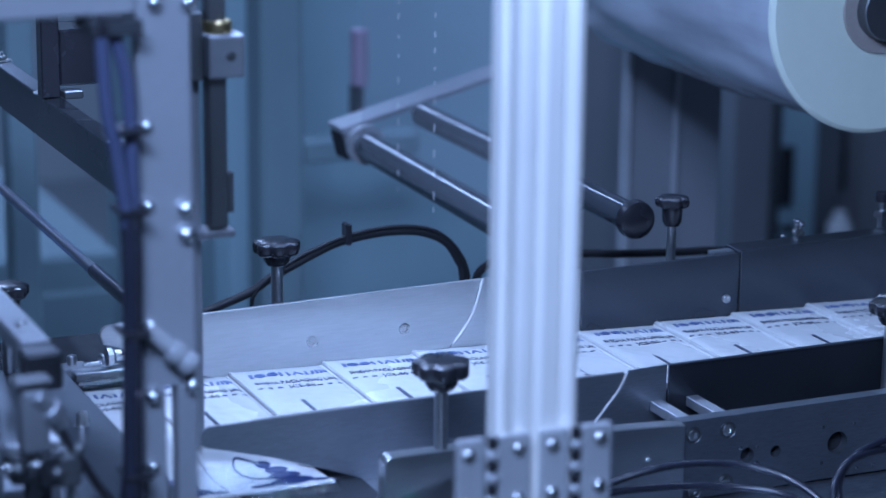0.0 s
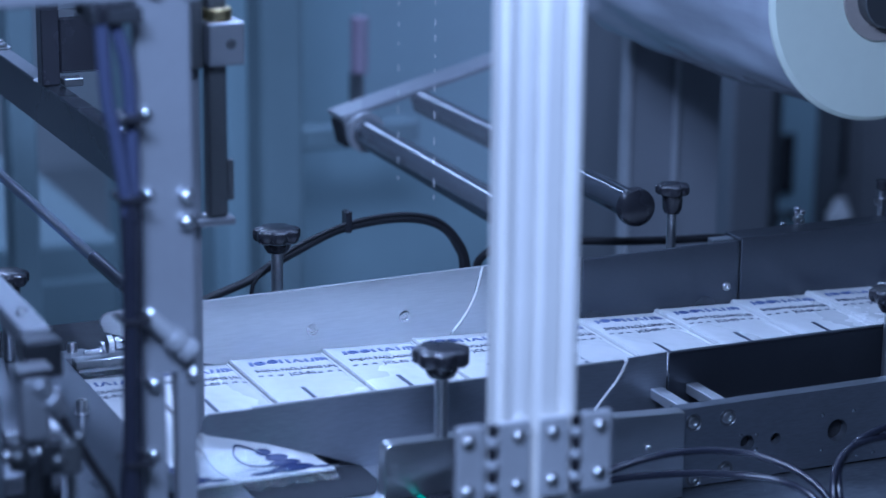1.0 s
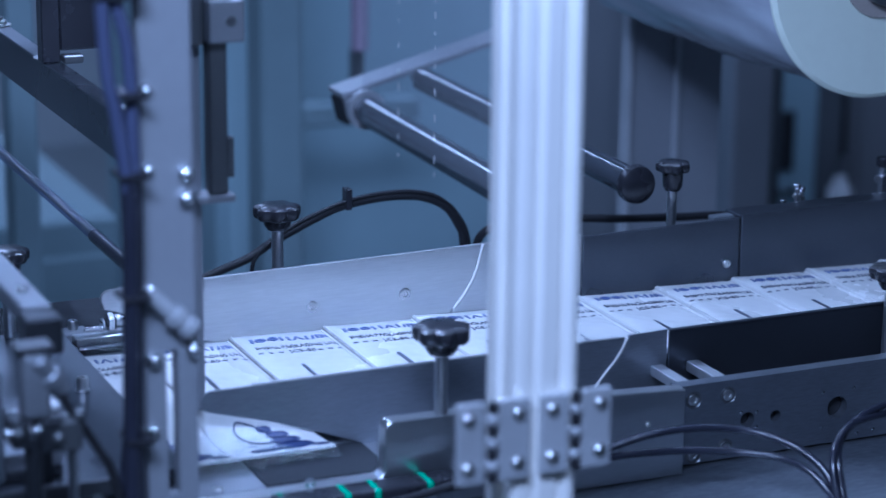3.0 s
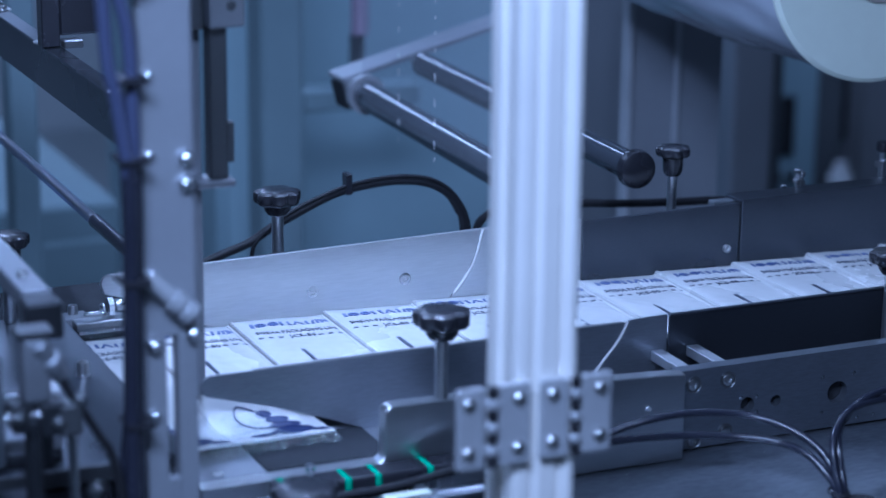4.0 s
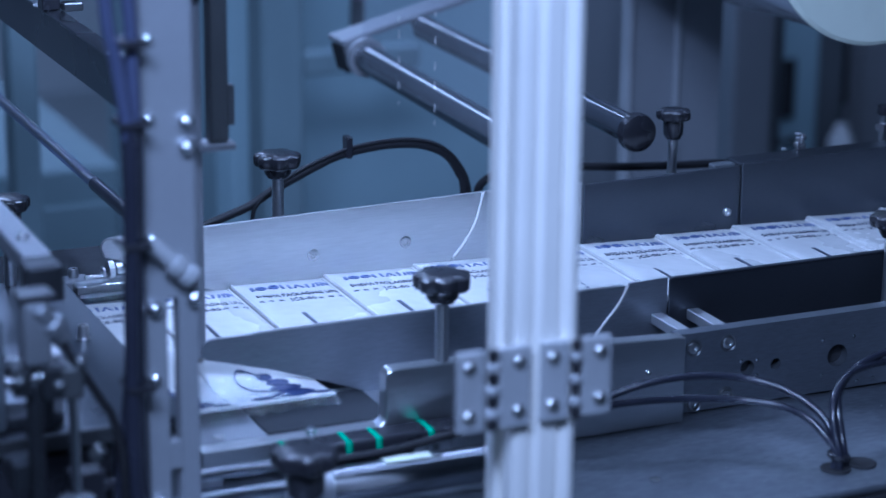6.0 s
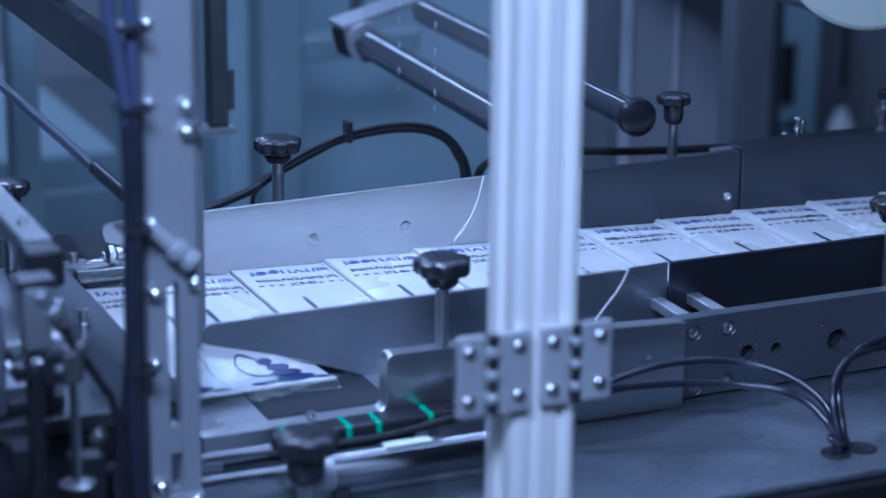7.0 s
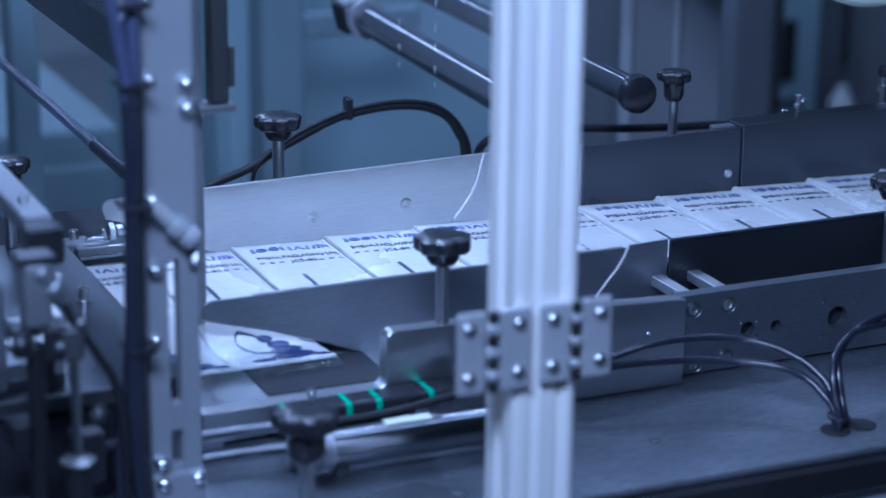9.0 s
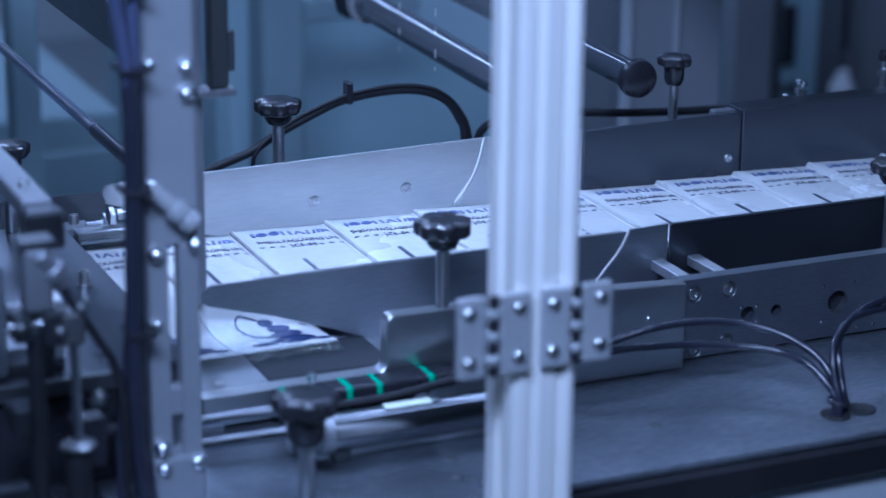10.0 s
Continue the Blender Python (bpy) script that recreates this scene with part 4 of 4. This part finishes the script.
for x, z in ((-0.428, 1.070), (-0.428, 1.018), (-0.452, 1.070), (-0.452, 1.018)):
    cap_screw(dk, (x, -0.213, z), (0, -1, 0), 0.0045, 0.005, mat=CHROME)
part("spindle", rod((-0.440, -0.213, 1.044), (-0.440, -0.245, 1.044), 0.010), STEEL, dk, smooth=35)
part("collar", rod((-0.440, -0.222, 1.044), (-0.440, -0.232, 1.044), 0.015), SHADED_STEEL, dk, smooth=35)
part("side_valve", rod((-0.4115, -0.150, 1.030), (-0.388, -0.150, 1.030), 0.010), SHADED_STEEL, dk, smooth=35)
part("valve_tip", rod((-0.388, -0.150, 1.030), (-0.372, -0.150, 1.030), 0.005), CHROME, dk, smooth=35)
part("bracket", box(-0.4115, -0.372, -0.20, -0.17, 1.0035, 1.012, 0.001), SHADED_STEEL, dk)
part("bracket_wall", box(-0.380, -0.372, -0.20, -0.17, 1.012, 1.055, 0.001), STEEL_SAT, dk)
hb = thing("housing", (-0.5, -0.15, DECK_Z), "dark steel housing below the side plate", "housing")
part("shell", box(-0.74, -0.342, -0.212, -0.105, DECK_Z, 0.9875, 0.002), BLACK, hb)

# ---- rear: braces, columns and tubing ----
br = thing("cross_beam", (-0.255, 0.3, 1.16), "wide grey steel beam running across the line", "beam")
part("web", box(-0.2620, -0.2540, 0.03, 0.75, 1.163, 1.2045, 0.001), GUARD, br)
part("flange", box(-0.2700, -0.2545, 0.03, 0.75, 1.2045, 1.2075, 0.0008), GUARD, br)
part("end_bracket", box(-0.2535, -0.2425, -0.079, 0.06, 1.168, 1.200, 0.001), DARK_STEEL, br)
hex_bolt(br, (-0.262, 0.235, 1.2076), (0, 0, 1), 0.007, 0.006)
hex_bolt(br, (-0.262, 0.40, 1.2076), (0, 0, 1), 0.006, 0.005)
part("beam_post", box(-0.262, -0.232, 0.66, 0.69, 0.0, 1.163, 0.001), PAINT, br)
ro = thing("cross_tube", (-0.256, 0.25, 1.08), "clear tube with a dark sleeve running across the line", "tube")
part("tube", rod((-0.256, 0.0, 1.080), (-0.256, 0.68, 1.080), 0.0048), TUBE, ro, smooth=35)
part("core_rod", rod((-0.256, 0.0, 1.080), (-0.256, 0.66, 1.080), 0.0024), DARK_STEEL, ro, smooth=35)
part("sleeve", rod((-0.256, -0.02, 1.080), (-0.256, 0.125, 1.080), 0.0058), HOSE, ro, smooth=35)
part("holder", box(-0.262, -0.246, 0.010, 0.020, 1.074, 1.168, 0.0008), DARK_STEEL, ro)
co = thing("black_column", (-0.26, 0.218, 1.208), "black square column with a dark motor box on the beam", "column")
part("column", box(-0.2725, -0.2570, 0.210, 0.226, 1.2080, 1.2860, 0.001), BLACK, co)
part("motor_box", box(-0.2565, -0.2140, 0.214, 0.262, 1.2165, 1.2640, 0.002), BLACK, co)
part("head", box(-0.42, -0.21, 0.20, 0.25, 1.2865, 1.33, 0.002), UPRIGHT, co)
part("foot_tab", box(-0.2565, -0.240, 0.200, 0.2135, 1.2080, 1.2150, 0.001), DARK_STEEL, co)

for pts, lab in (([(-0.16, 0.25, 0.980), (-0.1175, 0.25, 0.9974), (-0.0811, 0.25, 1.0093), (-0.0594, 0.25, 1.0213), (-0.0376, 0.25, 1.0312), (-0.0157, 0.25, 1.0407), (0.0063, 0.25, 1.0485), (0.0339, 0.25, 1.0528), (0.0618, 0.25, 1.0540), (0.0901, 0.25, 1.0503), (0.113, 0.25, 1.039), (0.1258, 0.25, 1.0214), (0.1319, 0.25, 1.0017), (0.133, 0.25, 0.925)], "thick black cable arching behind the guide"),
                 ([(-0.079, 0.247, 0.95), (-0.0785, 0.247, 0.9977), (-0.0735, 0.247, 1.0115), (-0.0604, 0.247, 1.0237), (-0.0387, 0.247, 1.0363), (-0.0168, 0.247, 1.0452), (0.0145, 0.247, 1.0545), (0.050, 0.2475, 1.0585), (0.080, 0.2475, 1.0570), (0.105, 0.2475, 1.0490), (0.125, 0.248, 1.0300), (0.137, 0.249, 1.0), (0.139, 0.25, 0.925)], "black cable arching behind the guide"),
                 ([(0.150, 0.26, 0.93), (0.144, 0.25, 0.99), (0.148, 0.235, 1.016), (0.18, 0.22, 1.0275), (0.245, 0.22, 1.0225), (0.2811, 0.22, 1.0185), (0.3423, 0.22, 1.014), (0.3985, 0.22, 1.010), (0.45, 0.2, 1.0), (0.50, 0.2, 0.925)], "black cable running behind the guard")):
    ob = part("power_cable", cable(pts, 0.0020 if lab.startswith("black cable arching") else 0.0040, n=10), RUBBER, smooth=60)
    tagged(ob, lab, "cable", "cables behind the guides")
part("tie", box(0.012, 0.018, 0.244, 0.256, 1.046, 1.066, 0.001), BLACK, ob)

for x, y, z, k in ((0.4025, 0.106, 1.0545, 1.0), (0.4105, 0.111, 1.0500, 1.0), (0.3870, 0.104, 1.0445, 0.8), (0.4965, 0.108, 1.0610, 1.8)):
    e = thing("adjusting_bolt", (x, y, DECK_Z), "small bright adjusting bolt behind the guard", "bolt", "adjusting bolts on the guard")
    part("shank", rod((x, y, DECK_Z), (x, y, z + 0.012 * k), 0.0019 * k), BOLT, e, smooth=35)
    part("nut", lathe([(0, 0), (0.0042 * k, 0), (0.0042 * k, 0.0035 * k), (0, 0.0035 * k)], 6, None, pose(x, y, z)), BOLT, e)
    part("cap", rod((x, y, z + 0.008 * k), (x, y, z + 0.013 * k), 0.0036 * k), BLACK if k > 1 else CHROME, e, smooth=35)

# ---- dancer rollers and hanging film ----
da = thing("dancer_unit", (0.2, 0.3, DECK_Z), "dancer arm with two dark polished rollers", "dancer")
for near, far, r, cap_r in (((0.1610, 0.135, 1.0545), (0.1610, 0.568, 1.0635), 0.0155, 0.0158), ((0.2295, 0.100, 1.0850), (0.2270, 0.568, 1.0905), 0.0130, 0.0175)):
    ro_ = part("roller", rod(near, far, r, seg=48, cham=0.002), ROLLER, da, "dark polished roller", smooth=35)
    m, _ = rot_to(near, far)
    part("end_cap", lathe([(0, 0), (cap_r * 0.7, 0.0005), (cap_r * 0.95, 0.003), (cap_r, 0.007), (cap_r, 0.012), (0, 0.012)], 30, None, m @ pose(0, 0, -0.010)), BLACK, ro_, "black end cap", smooth=35)
    part("journal", rod(far, Vector(far) + Vector((0, 0.02, 0)), 0.006), STEEL, ro_, smooth=35)
arm = box(0.0, 0.26, 0.0, 0.040, -0.003, 0.003, 0.001)
arm.transform(pose(0.1365, 0.572, 1.0785, 0, -14.5, 0))
part("arm", arm, UPRIGHT, da)
turn = pose(0.1365, 0.572, 1.0785, 0, -14.5, 0)
b = box(0.0025, 0.030, 0.002, 0.038, -0.036, -0.0032, 0.004, seg=3)
b.transform(turn)
part("arm_end", b, UPRIGHT, da, "rounded grey end block")
# Matte black sheet paints the shade on the arm's end face.
b = box(-0.0005, 0.0022, 0.004, 0.036, -0.034, -0.005, 0.001)
b.transform(turn)
part("end_shade", b, MATTE, da, "dark sheet for the shaded end face")
part("bearing", lathe([(0, 0), (0.020, 0), (0.021, 0.002), (0.021, 0.010), (0, 0.010)], 28, None, pose(0.1610, 0.5715, 1.0635, 90)), STEEL_SAT, da, smooth=35)
part("arm_support", box(0.345, 0.375, 0.575, 0.602, 0.0, 1.128, 0.001), PAINT, da)
fi = thing("film_web", (0.13, 0.3, 1.05), "clear plastic film web with dashed perforations", "film")
b = bmesh.new()
cols = []
for i in range(25):
    s = i / 24
    cols.append([b.verts.new((0.1425 + 0.0010 * math.sin(9 * s + k * 0.6) * min(1, k / 3), 0.17 + 0.36 * s, 1.060 + 0.90 * k / 24)) for k in range(25)])
for p, q in zip(cols, cols[1:]):
    for k in range(24):
        b.faces.new((p[k], q[k], q[k + 1], p[k + 1]))
part("sheet", b, FILM, fi, smooth=80)
rng = random.Random(5)
for y, n in ((0.427, 16), (0.338, 14)):
    z = 1.045
    line = part("perforation_line", box(0.1395, 0.1399, y - 0.0008, y + 0.0008, z, z + 0.004, 0), POUCH, fi, "pale dashed perforation")
    for k in range(n):
        z += 0.009 + 0.012 * rng.random()
        h = 0.003 + 0.005 * rng.random()
        part("dash", box(0.1395, 0.1399, y - 0.0008, y + 0.0008, z, z + h, 0), POUCH, line)
        z += h

# ---- film roll on its stand ----
RC = Vector((0.489, 0.12, 1.256))
RR = 0.1165
fr = thing("film_roll", (RC.x, RC.y, RC.z - RR), "large pale roll of clear packing film on a shaft", "film roll")
b = bmesh.new()
seg, nl = 72, 40
rings = []
for j in range(nl + 1):
    y = RC.y + 0.0015 + 0.40 * j / nl
    ring = []
    for i in range(seg):
        a = 2 * math.pi * i / seg
        r = RR - 0.0025 + (0.0042 * noise.noise((math.cos(a) * 2.2, math.sin(a) * 2.2, y * 9)) + 0.0040 * noise.noise((math.cos(a + y * 2) * 6, math.sin(a + y * 2) * 6, y * 5))) * min(1, 0.25 + j / 6)
        ring.append(b.verts.new((RC.x + r * math.cos(a), y, RC.z + r * math.sin(a))))
    rings.append(ring)
for p, q in zip(rings, rings[1:]):
    for i in range(seg):
        b.faces.new((p[i], p[(i + 1) % seg], q[(i + 1) % seg], q[i]))
b.faces.new(rings[-1])
b.faces.new(rings[0][::-1])
part("wound_film", b, ROLLFILM, fr, "milky wrinkled film surface", smooth=60)
part("side_face", lathe([(0.042, -0.003), (RR - 0.004, -0.003), (RR, 0.0), (RR, 0.0035), (0.042, 0.0035)], 72, None, Matrix.Translation(RC) @ pose(0, 0, 0, -90)), CARD, fr, "pale cream roll end", smooth=35)
part("core", lathe([(0.030, -0.006), (0.041, -0.006), (0.041, 0.004), (0.030, 0.004)], 40, None, Matrix.Translation(RC) @ pose(0, 0, 0, -90)), CORE, fr, "grey card core", smooth=35)
part("shaft", rod(RC + Vector((0, -0.02, 0)), RC + Vector((0, 0.52, 0)), 0.028, seg=30), DARK_STEEL, fr, smooth=35)
st = thing("roll_stand", (0.55, 0.6, 0.0), "tall grey steel stand plate behind the film roll", "stand")
part("plate", prism([(0.4970, 0.0), (0.6135, 0.0), (0.6135, 1.40), (0.4970, 1.40)], 0.603, 0.615), UPRIGHT, st)
part("edge_strip", box(0.489, 0.4965, 0.597, 0.615, 0.0, 1.40, 0.001), CAST, st)
part("edge_strip", box(0.550, 0.5570, 0.597, 0.6025, 0.0, 1.40, 0.001), CAST, st)

# ---- far machines and cabinets ----
def cabinet(name, x0, x1, y0, y1, z1, mat, label, doors):
    e = thing(name, ((x0 + x1) / 2, y0, 0), label, "cabinet", "far machine cabinets")
    part("body", box(x0, x1, y0, y1, 0.0, z1, 0.006), mat, e)
    w = (x1 - x0) / doors
    for i in range(doors):
        d = part("door", box(x0 + w * i + 0.01, x0 + w * (i + 1) - 0.01, y0 - 0.015, y0 - 0.001, 0.12, z1 - 0.05, 0.004), mat, e)
        if z1 < 1.0:
            continue
        part("handle", box(x0 + w * (i + 1) - 0.05, x0 + w * (i + 1) - 0.03, y0 - 0.035, y0 - 0.0155, 0.60, 0.75, 0.004), BLACK, d)
    return e


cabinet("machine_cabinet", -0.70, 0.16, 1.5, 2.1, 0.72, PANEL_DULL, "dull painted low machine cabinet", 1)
cabinet("machine_cabinet", 0.34, 0.92, 1.6, 2.2, 1.5, PANEL, "tall pale painted control cabinet", 1)
cabinet("machine_cabinet", 1.30, 2.4, 1.9, 2.5, 1.25, UPRIGHT, "dark painted machine cabinet with three doors", 3)
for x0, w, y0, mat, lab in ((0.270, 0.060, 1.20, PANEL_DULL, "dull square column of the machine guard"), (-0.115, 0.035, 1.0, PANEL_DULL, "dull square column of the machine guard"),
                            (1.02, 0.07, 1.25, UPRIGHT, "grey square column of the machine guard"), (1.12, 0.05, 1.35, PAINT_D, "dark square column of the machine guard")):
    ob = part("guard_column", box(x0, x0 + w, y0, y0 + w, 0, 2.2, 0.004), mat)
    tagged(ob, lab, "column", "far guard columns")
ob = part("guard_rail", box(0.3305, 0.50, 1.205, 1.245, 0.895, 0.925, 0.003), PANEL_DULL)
tagged(ob, "dull guard rail fixed to a column", "rail")
pk = thing("signal_tube", (0.405, 1.19, 1.0), "greyish pink signal tube on the guard", "signal tube")
part("tube", rod((0.405, 1.19, 1.00), (0.405, 1.19, 1.075), 0.012), PINK, pk, smooth=35)
part("bracket", box(0.398, 0.412, 1.19, 1.21, 0.922, 1.0, 0.001), PAINT_D, pk)
cp = thing("control_panel", (1.457, 1.84, 0), "pale control panel with a dark screen on a dark pedestal", "control panel")
part("pedestal", box(1.33, 1.585, 1.80, 1.88, 0.0, 0.40, 0.004), PAINT_D, cp)
part("casing", box(1.33, 1.585, 1.805, 1.88, 0.40, 0.83, 0.006), PAINT_D, cp)
part("face_plate", box(1.379, 1.525, 1.797, 1.8048, 0.44, 0.795, 0.003), PANEL, cp, "pale face plate")
part("screen", box(1.417, 1.475, 1.790, 1.7968, 0.605, 0.712, 0.002), MATTE, cp, "dark screen")
for k in range(3):
    part("button", rod((1.415 + 0.028 * k, 1.797, 0.565), (1.415 + 0.028 * k, 1.785, 0.565), 0.009), BLACK, cp, smooth=35)
# Table and canister are added to stand in for a small bright blob.
sd = thing("small_table", (1.58, 1.71, 0), "made-up dark side table under the canister", "table")
part("tabletop", box(1.46, 1.70, 1.64, 1.788, 0.497, 0.512, 0.003), DARK_STEEL, sd)
for x in (1.475, 1.685):
    for y in (1.655, 1.77):
        part("leg", box(x - 0.012, x + 0.012, y - 0.012, y + 0.012, 0.0, 0.497, 0.002), DARK_STEEL, sd)
cn = thing("white_canister", (1.528, 1.72, 0.512), "made-up white canister in place of a bright blob", "canister")
part("body", lathe([(0, 0), (0.020, 0), (0.022, 0.004), (0.022, 0.065), (0.019, 0.074), (0.010, 0.078), (0, 0.078)], 26, None, pose(1.528, 1.72, 0.512)), CANISTER, cn, smooth=35)
part("cap", lathe([(0, 0), (0.012, 0), (0.012, 0.014), (0, 0.015)], 20, None, pose(1.528, 1.72, 0.590)), CANISTER, cn, smooth=35)

# ---- housings and hangers of the added lamps, all out of view ----
for eye, sx, sy, w, target in LAMPS:
    e = thing("added_light", eye, "added hanging light panel, out of view", "ceiling light", "ceiling lights")
    m = look(eye, target)
    b = box(-sx / 2 - 0.02, sx / 2 + 0.02, -sy / 2 - 0.02, sy / 2 + 0.02, 0.003, 0.06, 0.004)
    b.transform(m)
    part("housing", b, WHITE, e)
    part("hanger", rod(m @ Vector((0, 0, 0.05)), (eye[0], eye[1], 3.1), 0.006), STEEL, e, smooth=35)
